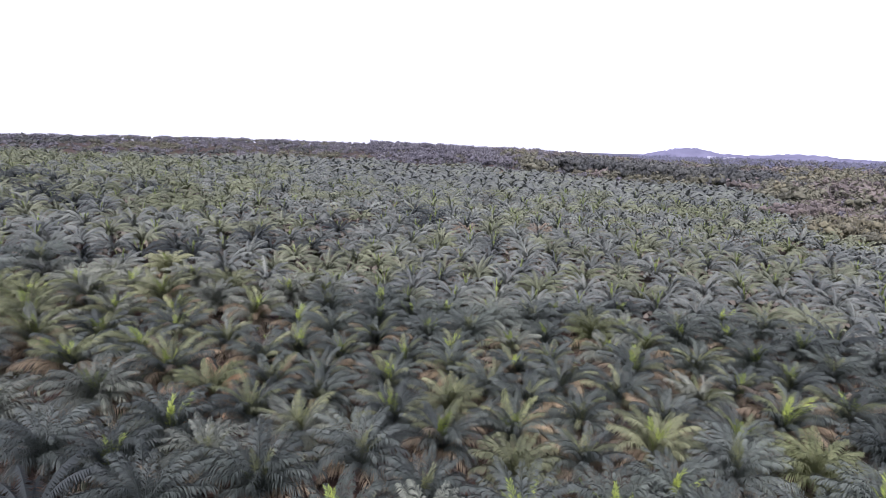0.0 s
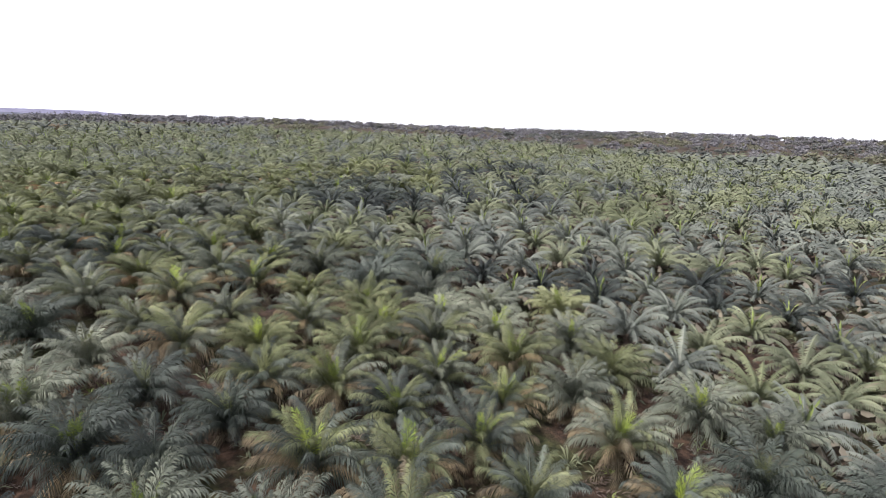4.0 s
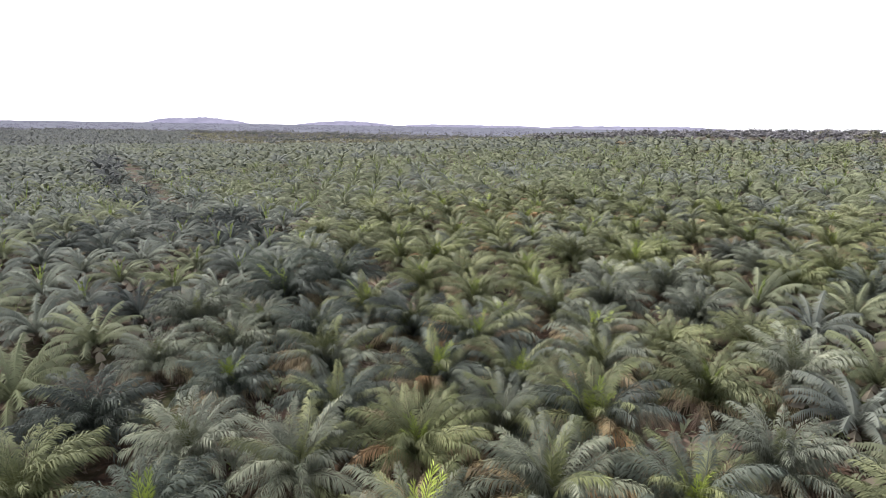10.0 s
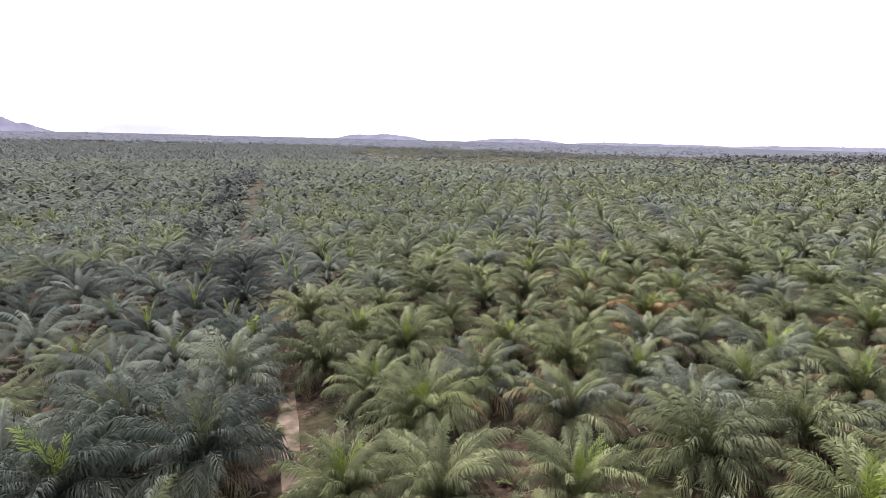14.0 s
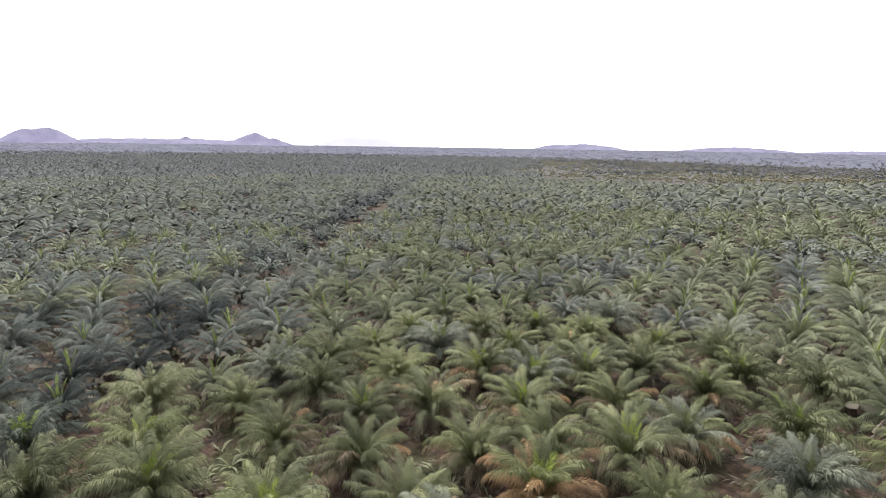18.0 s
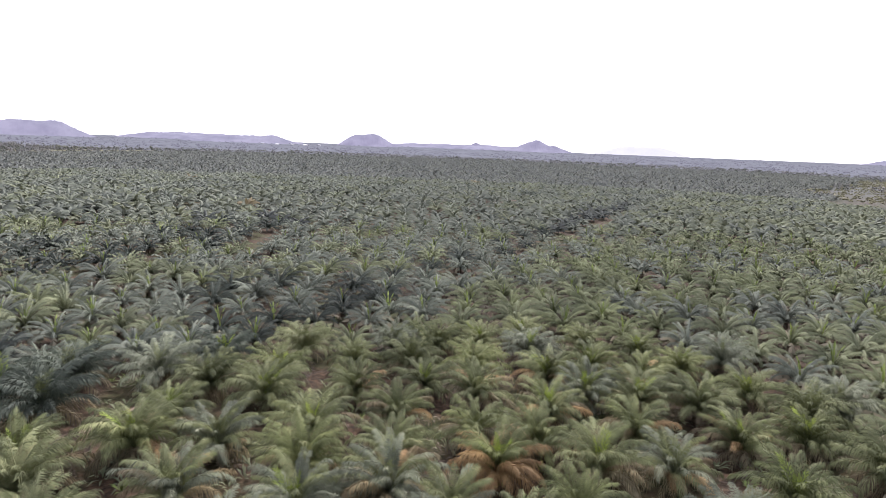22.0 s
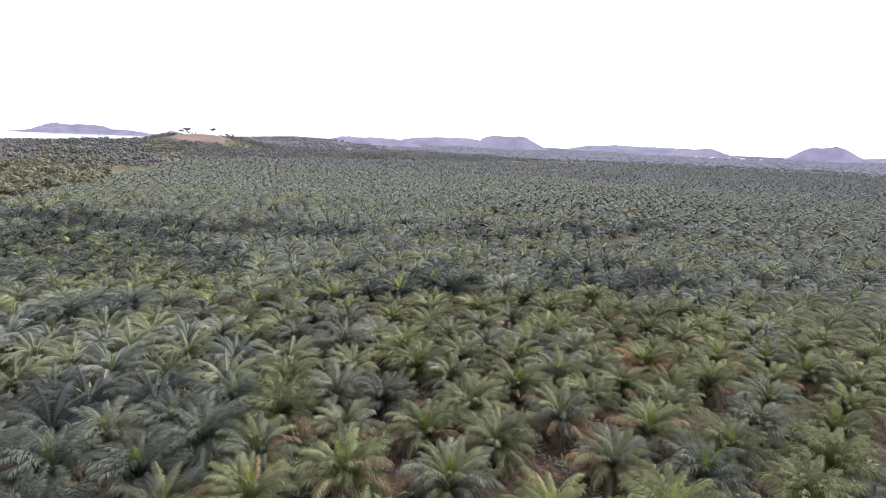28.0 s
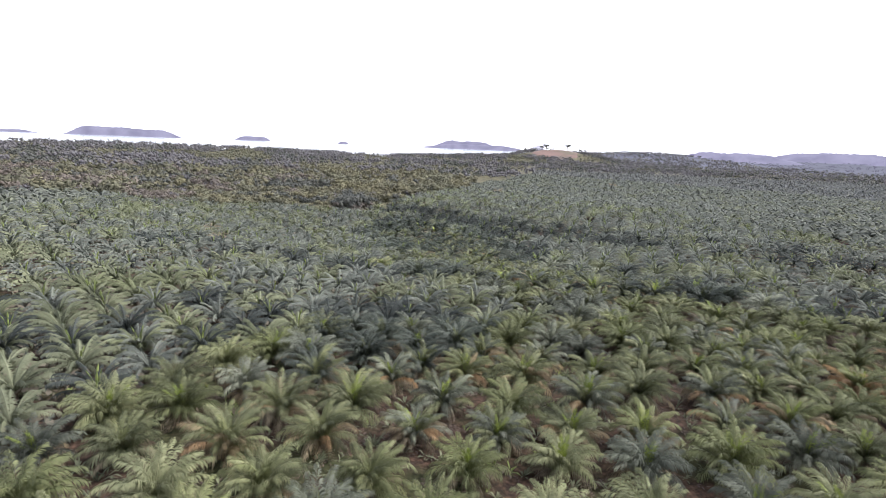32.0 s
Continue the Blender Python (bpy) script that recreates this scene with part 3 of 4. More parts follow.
def in_plantation(x, y):
    d = np.stack([x, y], -1)
    ye = np.array([p[1] for p in EAST_EDGE][::-1])
    xe = np.array([p[0] for p in EAST_EDGE][::-1])
    ok = x < np.interp(y, ye, xe) + 5 * np.sin(y / 14)
    ok &= x > np.interp(y, (-1700, -770, -390, -220, -30, 60), (-1500, -1025, -560, -440, -425, -425)) + 10 * np.sin(y / 21)
    bearing = np.degrees(np.arctan2(x + 60, y - 60))
    brow = np.interp(bearing, (-115, -105, -91, -80, -65, -50, -35, -22, -10, 5, 20, 35, 46, 55, 70), (600, 400, 322, 288, 270, 276, 264, 256, 266, 280, 276, 270, 282, 288, 400))
    ok &= (np.hypot(x + 60, y - 60) < brow + 7 * np.sin(x / 21) + 5 * np.sin(x / 9)) | (bearing > 70) | (bearing < -115)
    az = np.degrees(np.arctan2(x + 150, y - 90)) % 360
    ok &= np.hypot(x + 150, y - 90) < np.interp(az, (100, 125, 150, 175, 215, 240, 250), (700, 760, 900, 1250, 1250, 900, 700)) + 60 * np.sin(x / 90)
    ok &= (from_line(x, y, TRACK_A) > 2.5) & (from_line(x, y, SANDY) > 4.6) & (np.hypot(x + 87.5, y - 67) > 3.5) & (from_line(x, y, TRACK_B) > 1.8)
    return ok


rng = np.random.default_rng(11)
turn = np.radians([LEAN, LEAN + 60])
BASIS = PITCH * np.array([np.cos(turn), np.sin(turn)])
lead = np.exp(2j * np.pi * np.linalg.solve(BASIS, LEADERS.T))     # where in a cell each leading palm stands


def cell_shift(x, y):
    """How far the lattice has slid at a place, in cells, by the leading palms near by."""
    d2 = (x[:, None] - LEADERS[:, 0]) ** 2 + (y[:, None] - LEADERS[:, 1]) ** 2
    w = np.exp(-d2 / 20.0 ** 2) + 1e-6
    return np.angle(lead @ w.T) / (2 * np.pi)


gi, gj = [g.ravel().astype(float) for g in np.meshgrid(np.arange(-230, 240), np.arange(-230, 240))]
px, py = BASIS @ np.stack([gi, gj])
m = (np.abs(px + 100) < 1600) & (py > -1700) & (py < 620)
gi, gj, px, py = gi[m], gj[m], px[m], py[m]
close_by = np.where((np.abs(px + 90) < 180) & (np.abs(py - 50) < 150))[0]
for _ in range(3):
    shift = cell_shift(px[close_by], py[close_by])
    px[close_by], py[close_by] = BASIS @ (np.stack([gi[close_by], gj[close_by]]) + shift)
tx, ty = BASIS @ np.stack([gi, gj]) * 0.83              # set closer in the east hollow, to fit the camera's view
tx = tx + 2.4 * np.sin(ty / 17 + 1.5 * np.sin(tx / 41)) + 1.2 * np.sin(ty / 8 + tx / 29) + rng.normal(0, 0.45, tx.shape)
ty = ty + 2.4 * np.sin(tx / 19 + 1.5 * np.sin(ty / 37)) + rng.normal(0, 0.45, ty.shape)
dense = lambda x, y: x > -22 + 0.1 * (y - 60)
m, m2 = ~dense(px, py), dense(tx, ty)
px, py = np.concatenate([px[m], tx[m2]]), np.concatenate([py[m], ty[m2]])
px, py = px + rng.normal(0, 0.45, px.shape), py + rng.normal(0, 0.45, px.shape)
close_by = np.where((np.abs(px + 90) < 180) & (np.abs(py - 50) < 150))[0]
stray = step(60, 300, np.hypot(px + 110, py - 50))      # rows follow the contours and wander
px = px + stray * (3 * np.sin(py / 47 + np.sin(px / 83)) + 1.5 * np.sin(py / 23 + px / 61) + rng.normal(0, 0.5, px.shape))
py = py + stray * (3 * np.sin(px / 53 + 2 * np.sin(py / 71)) + rng.normal(0, 0.5, px.shape))
keep = in_plantation(px, py) & (rng.random(px.shape) > 0.012)
keep[close_by] &= np.min(np.hypot(px[close_by][:, None] - LEADERS[:, 0], py[close_by][:, None] - LEADERS[:, 1]), axis=1) > np.where(dense(px[close_by], py[close_by]), 4.8, 5.6)
px, py = px[keep], py[keep]
px, py = np.concatenate([LEADERS[:, 0], px]), np.concatenate([LEADERS[:, 1], py])
hx, hy = [h.ravel() for h in np.meshgrid(np.arange(-225, 80, 1.5), np.arange(-30, 165, 1.5))]
m = in_plantation(hx, hy)
hx, hy = hx[m], hy[m]
round_about = (px > -235) & (px < 90) & (py > -40) & (py < 175)
gap = np.full(hx.shape, 1e9)
for x, y in zip(px[round_about], py[round_about]):
    gap = np.minimum(gap, np.hypot(hx - x, hy - y))
gap = gap * np.where(dense(hx, hy), 1.16, 1.0)
while gap.max() > 5.8:                              # a palm in every hole that is left
    k = int(np.argmax(gap))
    px, py = np.append(px, hx[k]), np.append(py, hy[k])
    gap = np.minimum(gap, np.hypot(hx - hx[k], hy - hy[k]))

NEAR_LINE = [(28, 55), (12, 54), (-16, 58), (-45, 64), (-69, 58), (-104, 47), (-139, 39), (-168, 36), (-150, 52), (-148, 64), (-146, 80), (-145, 93), (-139, 107), (-145, 121)]
near_d = from_line(px, py, NEAR_LINE)
south = (py - 33.9) < (px + 112) * 1.2             # the block beyond the sandy track
warm = np.array([noise.noise((x / 60, y / 60, 0.3)) for x, y in zip(px, py)])
pick = rng.random(px.shape)
p_yellow = np.where(south, 0.05, np.where(px < -115, 0.3, np.where(px < -60, 0.18, 0.01))) + 0.1 * warm
p_blue = np.where(south, 0.66, np.where(px < -115, 0.26, np.where(px < -60, 0.4, 0.72))) - 0.15 * warm
tint = np.where(pick < p_yellow, "yellow", np.where(pick < p_yellow + p_blue, "blue", "green"))
def beyond(line, wide=14):
    """Palms just south-east of a track."""
    return (from_line(px, py, line) < wide) & (from_line(px + 3, py - 3, line) > from_line(px, py, line))


# shade painted by tint: darker fronds in patches and along row edges
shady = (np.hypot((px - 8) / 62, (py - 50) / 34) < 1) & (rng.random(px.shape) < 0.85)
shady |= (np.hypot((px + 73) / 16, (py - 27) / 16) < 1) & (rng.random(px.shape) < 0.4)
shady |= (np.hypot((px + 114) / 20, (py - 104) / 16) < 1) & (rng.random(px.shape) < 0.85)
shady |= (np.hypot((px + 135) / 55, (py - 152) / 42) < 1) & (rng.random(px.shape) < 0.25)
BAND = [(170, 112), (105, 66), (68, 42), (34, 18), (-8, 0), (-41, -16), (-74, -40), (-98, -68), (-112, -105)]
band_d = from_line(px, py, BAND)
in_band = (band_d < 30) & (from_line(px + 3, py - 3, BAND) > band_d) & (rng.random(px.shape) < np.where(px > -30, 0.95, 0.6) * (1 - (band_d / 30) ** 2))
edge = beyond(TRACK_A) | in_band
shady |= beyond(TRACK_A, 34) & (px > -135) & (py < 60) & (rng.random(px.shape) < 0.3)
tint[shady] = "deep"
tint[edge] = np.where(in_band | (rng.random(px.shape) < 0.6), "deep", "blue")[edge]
tint = np.where(rng.random(px.shape) < 0.0015, "dry", tint)
tint[(tint == "dry") & (near_d < 60)] = "yellow"
for wx, wy in ((-153, 46.5), (-21.5, 49.5)):
    tint[np.argmin(np.hypot(px - wx, py - wy))] = "dry"

def crown_size(x):
    """Palms stand smaller at both ends of the plantation."""
    return 0.98 - 0.05 * step(-112, -150, x) - 0.07 * step(-45, -5, x)


order = np.argsort(near_d)
n_near = 320
near, rest = order[:n_near], order[n_near:]
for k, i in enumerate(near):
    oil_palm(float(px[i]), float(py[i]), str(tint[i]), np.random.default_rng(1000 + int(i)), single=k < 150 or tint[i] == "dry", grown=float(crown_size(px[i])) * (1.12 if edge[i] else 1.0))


# the plantation further off: the same palm, coarser with distance
def coarse_frond(rng, a, pairs, wide=0.55):
    """The same leaf from afar: an arched plume, roof-shaped across, with a ragged hem of hanging leaflets."""
    L, e, b = age_shape(a, rng)
    s, p, t = rachis(L, e, b, 16)
    at = lambda v, u: np.stack([np.interp(u, s, v[:, i]) for i in range(3)], 1)
    n = pairs + 1
    q = np.linspace(0.1, 1.0, n)
    parts = []
    for sgn in (1.0, -1.0):
        ln = wide * (0.25 + 0.75 * np.sin(np.pi * (q * 0.86 + 0.07)) ** 0.7) * rng.uniform(0.7, 1.25, n)
        tan = at(t, q)
        hem = at(p, q) + np.stack([0 * q, 0 * q + sgn, 0 * q], 1) * (0.75 * ln)[:, None] + tan * (0.45 * ln)[:, None]
        hem[:, 2] -= ln * rng.uniform(0.45, 1.0, n)
        k = np.arange(n - 1)[:, None]
        if pairs > 12:                              # near enough to tell the leaflets apart
            f = k + [0, 1, n]
        elif pairs > 5:                             # every other tooth of the hem is open
            f = np.concatenate([k + [0, 1, n], (k + [1, n + 1, n])[::2]])
        else:
            f = np.concatenate([k + [0, 1, n], k + [1, n + 1, n]])
        parts.append((np.concatenate([at(p, q), hem]), f))
    return joined(parts)


def coarse_palm(seed, n, make):
    r = np.random.default_rng(seed)
    return joined([(turned(v, i * GOLD + r.uniform(-0.3, 0.3), 0, r.uniform(0.9, 1.1), TOP), f)
                   for i in range(n) for v, f in [make(r, 0.16 + 0.8 * ((i + 0.5) / n) ** 0.8)]])


def scatter(name, shapes, x, y, mat, label, category, lo=0.92, hi=1.14, seed=3, dz=0.0, grown=None):
    """Many alike plants in one mesh: the shapes turned, scaled and set on the ground."""
    r = np.random.default_rng(seed)
    which = r.integers(len(shapes), size=len(x))
    vs, fs, k = [], [], 0
    for m, (v, f) in enumerate(shapes):
        i = np.where(which == m)[0]
        if not len(i):
            continue
        a, s = r.uniform(0, 2 * np.pi, len(i)), r.uniform(lo, hi, len(i)) * (1.0 if grown is None else grown[i])
        c, sn = (np.cos(a) * s)[:, None], (np.sin(a) * s)[:, None]
        z = land(x[i], y[i])[:, None] + dz
        pts = np.stack([v[:, 0] * c - v[:, 1] * sn + x[i][:, None], v[:, 0] * sn + v[:, 1] * c + y[i][:, None], v[:, 2] * s[:, None] + z], -1)
        vs.append(pts.reshape(-1, 3))
        fs.append((f[None] + (k + np.arange(len(i)) * len(v))[:, None, None]).reshape(-1, f.shape[1]))
        k += len(i) * len(v)
    if not vs:
        return None
    return tagged(thing(name, np.concatenate(vs), np.concatenate(fs), mat, True), label, category, kind="stuff")


far_d = near_d[rest]
MID = [coarse_palm(100 + k, 28, lambda r, a: coarse_frond(r, a, 30, 0.8)) for k in range(6)]
FEW = [coarse_palm(110 + k, 28, lambda r, a: coarse_frond(r, a * 1.1, 9, 0.55)) for k in range(6)]
LOW = [coarse_palm(120 + k, 17, lambda r, a: coarse_frond(r, a * 1.12, 4, 0.85)) for k in range(6)]


TUFT = [coarse_palm(130 + k, 8, lambda r, a: coarse_frond(r, a, 2, 1.3)) for k in range(4)]
# farther bands take greyer materials, with haze painted into the frond colour
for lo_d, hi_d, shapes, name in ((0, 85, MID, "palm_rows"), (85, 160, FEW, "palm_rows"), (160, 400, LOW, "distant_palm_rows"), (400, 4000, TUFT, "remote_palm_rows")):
    for tn, word in (("blue", "blue-green"), ("green", "green"), ("yellow", "yellowish-green"), ("deep", "shade-darkened bluish"), ("dry", "dry orange")):
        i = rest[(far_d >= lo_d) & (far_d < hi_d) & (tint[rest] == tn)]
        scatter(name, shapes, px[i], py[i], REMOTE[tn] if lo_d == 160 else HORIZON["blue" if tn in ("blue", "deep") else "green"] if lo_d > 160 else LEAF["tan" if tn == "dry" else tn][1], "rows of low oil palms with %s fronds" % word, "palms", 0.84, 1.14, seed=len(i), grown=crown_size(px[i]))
i = rest[far_d < 160]
j = i[rng.random(len(i)) < 0.5]
scatter("young_palm_leaves", [joined([(turned(coarse_frond(np.random.default_rng(k), 0.0, 6)[0] * [0.5, 0.5, 0.95], k * 2.1 + q, 0.05, 0.72, (0, 0, 1.3)), coarse_frond(np.random.default_rng(k), 0.0, 6)[1]) for q in (0, 2, 4)]) for k in range(3)],
        px[j], py[j], LEAF["spear"][1], "upright yellow-green young leaves of the palm rows", "palm leaves", seed=5)
scatter("old_palm_fronds", [joined([(turned(v, k * 2.1 + q * GOLD, 0.12, 1.0, TOP), f) for q in range(7) for v, f in [coarse_frond(np.random.default_rng(k + q), 0.95, 7)]]) for k in range(4)],
        px[i], py[i], LEAF["old"][1], "ageing grey-brown fronds drooping under the palm rows", "palm leaves", seed=6)
i = rest[far_d < 120]
stem = np.array([(0.4 * math.cos(a), 0.4 * math.sin(a), z) for z in (-0.5, 1.2) for a in np.arange(5) * 1.2566])
scatter("palm_trunks", [(stem, np.array([t for q in range(5) for t in ((q, (q + 1) % 5, 5 + (q + 1) % 5), (q, 5 + (q + 1) % 5, 5 + q))]))], px[i], py[i], BARK, "short fibrous trunks under the palm rows", "palm trunks", seed=8)


def patchy(x, y, size, level, off=0.0):
    return np.array([noise.noise((a / size, b / size, off)) for a, b in zip(x, y)]) > level


# undergrowth and cut fronds between the rows
def fern(seed):
    r = np.random.default_rng(seed)
    v, f = [], []
    for k in range(10):
        a, e, s = r.uniform(0, 6.28), r.uniform(0.25, 1.2), r.uniform(0.4, 1.1)
        d = np.array([math.cos(a) * math.cos(e), math.sin(a) * math.cos(e), math.sin(e)])
        w = np.array([-math.sin(a), math.cos(a), 0]) * 0.06
        v += [d * 0.05, d * s * 0.6 + w, d * s * 0.6 - w, d * s - np.array([0, 0, 0.25 * s])]
        f += [(4 * k, 4 * k + 1, 4 * k + 2), (4 * k + 1, 4 * k + 3, 4 * k + 2)]
    return np.array(v), np.array(f)


r = np.random.default_rng(71)
x, y = r.uniform(-260, 60, 9000), r.uniform(-30, 180, 9000)
m = (from_line(x, y, NEAR_LINE) < 75) & (from_line(x, y, TRACK_A) > 0.9) & patchy(x, y, 14, -0.3)
x, y = x[m], y[m]
scatter("undergrowth", [fern(k) for k in range(6)], x, y, LEAF["green"][1], "low green ferns and grass between the palms", "undergrowth", 0.8, 2.1, 72)
x, y = r.uniform(-260, 20, 6000), r.uniform(-10, 150, 6000)
m = (from_line(x, y, NEAR_LINE) < 75) & (from_line(x, y, TRACK_A) > 0.9) & patchy(x, y, 9, 0.18, 3.0)
scatter("undergrowth", [fern(k) for k in range(6, 12)], x[m], y[m], LEAF["spear"][1], "bright yellow-green weeds between the palms", "undergrowth", 0.6, 1.6, 74)
x, y = r.uniform(-260, 60, 6500), r.uniform(-30, 180, 6500)
m = (from_line(x, y, NEAR_LINE) < 70) & (from_line(x, y, TRACK_A) > 1.5)
x, y = x[m], y[m]
flat = [(lambda v, f: (v * [1, 1, 0.25] + [0, 0, 0.25], f))(*frond(np.random.default_rng(k), 3.6, 0.15, 0.3, 8, 0.22, 0.8, 0.2, False)) for k in range(3)]
scatter("cut_fronds", flat, x, y, LEAF["dead"][1], "cut brown fronds lying between the palm rows", "dead leaves", 0.7, 1.2, 73)

# ---- scrub and woods ----
def ball(sub):
    bm = bmesh.new()
    bmesh.ops.create_icosphere(bm, subdivisions=sub, radius=1.0)
    v = np.array([p.co[:] for p in bm.verts])
    f = np.array([[p.index for p in q.verts] for q in bm.faces])
    bm.free()
    return v, f


OCTA = (np.array([(1, 0, 0), (0, 1, 0), (-1, 0, 0), (0, -1, 0), (0, 0, 1), (0, 0, -1)], float),
        np.array([(0, 1, 4), (1, 2, 4), (2, 3, 4), (3, 0, 4), (1, 0, 5), (2, 1, 5), (3, 2, 5), (0, 3, 5)]))
BALLS = {0: OCTA, 1: ball(0)}


def leaf_cloud(seed, n, wide, high, lobes, leaf, stem=True, sub=1):
    """A bush or tree: forked stem, uneven leafy clumps, and many small leaf blades that stand off them."""
    r = np.random.default_rng(seed)
    parts = []
    cs = [np.array([r.normal(0, wide * 0.27), r.normal(0, wide * 0.27), high * r.uniform(0.3, 0.72)]) for _ in range(lobes)]
    ss = [r.uniform(0.6, 1.15) for _ in range(lobes)]
    size = np.array([wide * 0.34, wide * 0.34, high * 0.34])
    bv, bf = BALLS[sub]
    for c, s in zip(cs, ss):
        parts.append((c + bv * r.uniform(0.7, 1.15, (len(bv), 1)) * size * s * 0.5, bf))
    d = r.normal(0, 1, (n, 3))
    d /= np.linalg.norm(d, axis=1)[:, None]
    d[:, 2] = np.abs(d[:, 2]) * 1.2 - 0.3
    which = r.integers(lobes, size=n)
    c = np.array(cs)[which] + d * (r.uniform(0.68, 1.1, n) * np.array(ss)[which])[:, None] * size
    u = r.normal(0, 1, (n, 3))
    u -= d * (u * d).sum(1)[:, None] * 0.6           # blades lie mostly along the clump's surface
    u /= np.linalg.norm(u, axis=1)[:, None]
    w = np.cross(u, d)
    w /= np.linalg.norm(w, axis=1)[:, None] + 1e-6
    s = leaf * r.uniform(0.6, 1.3, (n, 1))
    v = np.stack([c - u * s, c + w * s * 0.9, c + u * s], 1).reshape(-1, 3)
    parts.append((v, np.arange(3 * n).reshape(-1, 3)))
    if stem:
        for q in cs:
            b = np.array([0.08 * wide * 0.4, 0, -0.3])
            e = np.array([-0.05 * wide, 0.05 * wide, 0])
            parts.append((np.array([b, -b * [1, 1, -1], e + [0, 0, -0.3], q]), np.array([(0, 1, 3), (1, 2, 3), (2, 0, 3)])))
    return joined(parts)


SHRUB = [leaf_cloud(190 + k, 150, 4.8, 3.6, 4 + k % 3, 0.32) for k in range(6)]
BUSH = [leaf_cloud(200 + k, 66, 4.8, 3.6, 3 + k % 3, 0.5) for k in range(6)]
TREE = [leaf_cloud(220 + k, 180, 6.5, 7.5, 6 + k % 3, 0.46) for k in range(5)]
FARBUSH = [leaf_cloud(240 + k, 5, 5.2, 3.4, 3, 0.7, False, 0) for k in range(6)]
FARTREE = [leaf_cloud(260 + k, 11, 7.5, 6.5, 3 + k % 2, 0.8, False, 0) for k in range(6)]


WOODTREE = [leaf_cloud(280 + k, 46, 6.6, 5.2, 4 + k % 3, 0.62, False, 0) for k in range(6)]


def spread(n, box, ok, seed):
    r = np.random.default_rng(seed)
    x, y = r.uniform(box[0], box[1], n), r.uniform(box[2], box[3], n)
    m = ok(x, y)
    return x[m], y[m]


def open_land(x, y, off=8):
    return ~in_plantation(x, y) & (from_line(x, y, TRACK_A) > off) & (from_line(x, y, TRACK_B) > off)


x, y = spread(3600, (50, 330, -60, 480), lambda x, y: open_land(x, y, 3), 31)
x2, y2 = spread(1500, (50, 190, -20, 260), lambda x, y: open_land(x, y, 3), 30)
x, y = np.concatenate([x, x2]), np.concatenate([y, y2])
close = np.hypot(x - 80, y - 110) < 95
kind_at = np.array([noise.noise((a / 38, b / 38, 0.0)) + 0.5 * noise.noise((a / 9, b / 9, 5.0)) for a, b in zip(x, y)])
kind_at = np.where((y < 72) & (x > 118), 0.14 + 0.35 * kind_at, kind_at - 0.14 * (x < 200) * (y > 130))
for near_by, shapes, lo, hi in ((close, SHRUB, 0.6, 1.8), (~close, BUSH, 0.7, 2.5)):
    for low, high, tone, label in ((-9, -0.26, "rust", "brownish dry scrub bushes on open ground"), (-0.26, 0.08, "olive", "dense olive-green scrub bushes on open ground"),
                                   (0.08, 0.3, "straw", "yellowish scrub bushes on open ground"), (0.3, 9, "dark", "dark green scrub bushes on open ground")):
        q = near_by & (kind_at >= low) & (kind_at < high)
        scatter("scrub", shapes, x[q], y[q], SCRUB[tone], label, "scrub", lo, hi, 32)
x, y = spread(620, (60, 330, -60, 480), open_land, 34)
m = patchy(x, y, 40, 0.0, 2.0)
scatter("trees", TREE, x[m], y[m], SCRUB["dark"], "dark green bushy trees in the scrub", "trees", 0.4, 1.0, 35)
scatter("trees", TREE, x[~m], y[~m], SCRUB["grey"], "violet haze-tinted bushy trees in the scrub", "trees", 0.4, 0.9, 54)
r = np.random.default_rng(39)
t, d = r.random(260), np.abs(r.normal(0, 7, 260))
x, y = 70 + 84 * t + d * 0.65, 330 - 73 * t + d * 0.75
scatter("trees", TREE, x, y, SCRUB["dark"], "dark line of trees at the edge of the palms", "trees", 0.9, 1.9, 40)
x, y = 110 + r.normal(0, 8, 22), 68 + r.normal(0, 6, 22)
scatter("trees", TREE, x, y, SCRUB["dark"], "dark clump of trees beside the palms", "trees", 0.7, 1.35, 47)
t, d = r.random(60), r.normal(0, 5, 60)
x, y = 300 - 72 * t + d * 0.6, -325 - 55 * t + d * 0.75
scatter("trees", FARTREE, x[np.abs(t - 0.55) > 0.1], y[np.abs(t - 0.55) > 0.1], SCRUB["dark"], "dark hedge of trees among the distant palms", "trees", 0.6, 1.1, 51)
KX, KY = 829.0, -490.0


def from_clearing(x, y):
    """1 at the rim of the cleared slope, which faces north-west and runs down to the foot of the hill."""
    f, s = -(x - KX) * 0.845 + (y - KY) * 0.534, (x - KX) * 0.534 + (y - KY) * 0.845
    return np.hypot((f - 38) / 78, s / 48) + 0.12 * np.sin(f / 9) * np.sin(s / 11)


east = lambda x, y: open_land(x, y) & (land(x, y) > SEA_LEVEL + 2.5)
x, y = spread(10500, (330, 1500, -1050, 900), east, 36)
x2, y2 = spread(3600, (500, 1050, -720, -120), east, 48)
x3, y3 = spread(2400, (300, 620, -160, 460), east, 56)
x, y = np.concatenate([x, x2, x3]), np.concatenate([y, y2, y3])
clear = from_clearing(x, y) > 1.08
m = clear & patchy(x, y, 90, -0.12)
violet = patchy(x, y, 35, -0.1, 4.0)
scatter("woods", FARTREE, x[m & ~violet], y[m & ~violet], SCRUB["dark"], "dark woodland on the low hills by the sea", "woods", 0.8, 1.7, 37)
scatter("woods", FARTREE, x[m & violet], y[m & violet], SCRUB["grey"], "violet haze-tinted woodland on the low hills by the sea", "woods", 0.8, 1.7, 55)
m = clear & ~patchy(x, y, 90, -0.12)
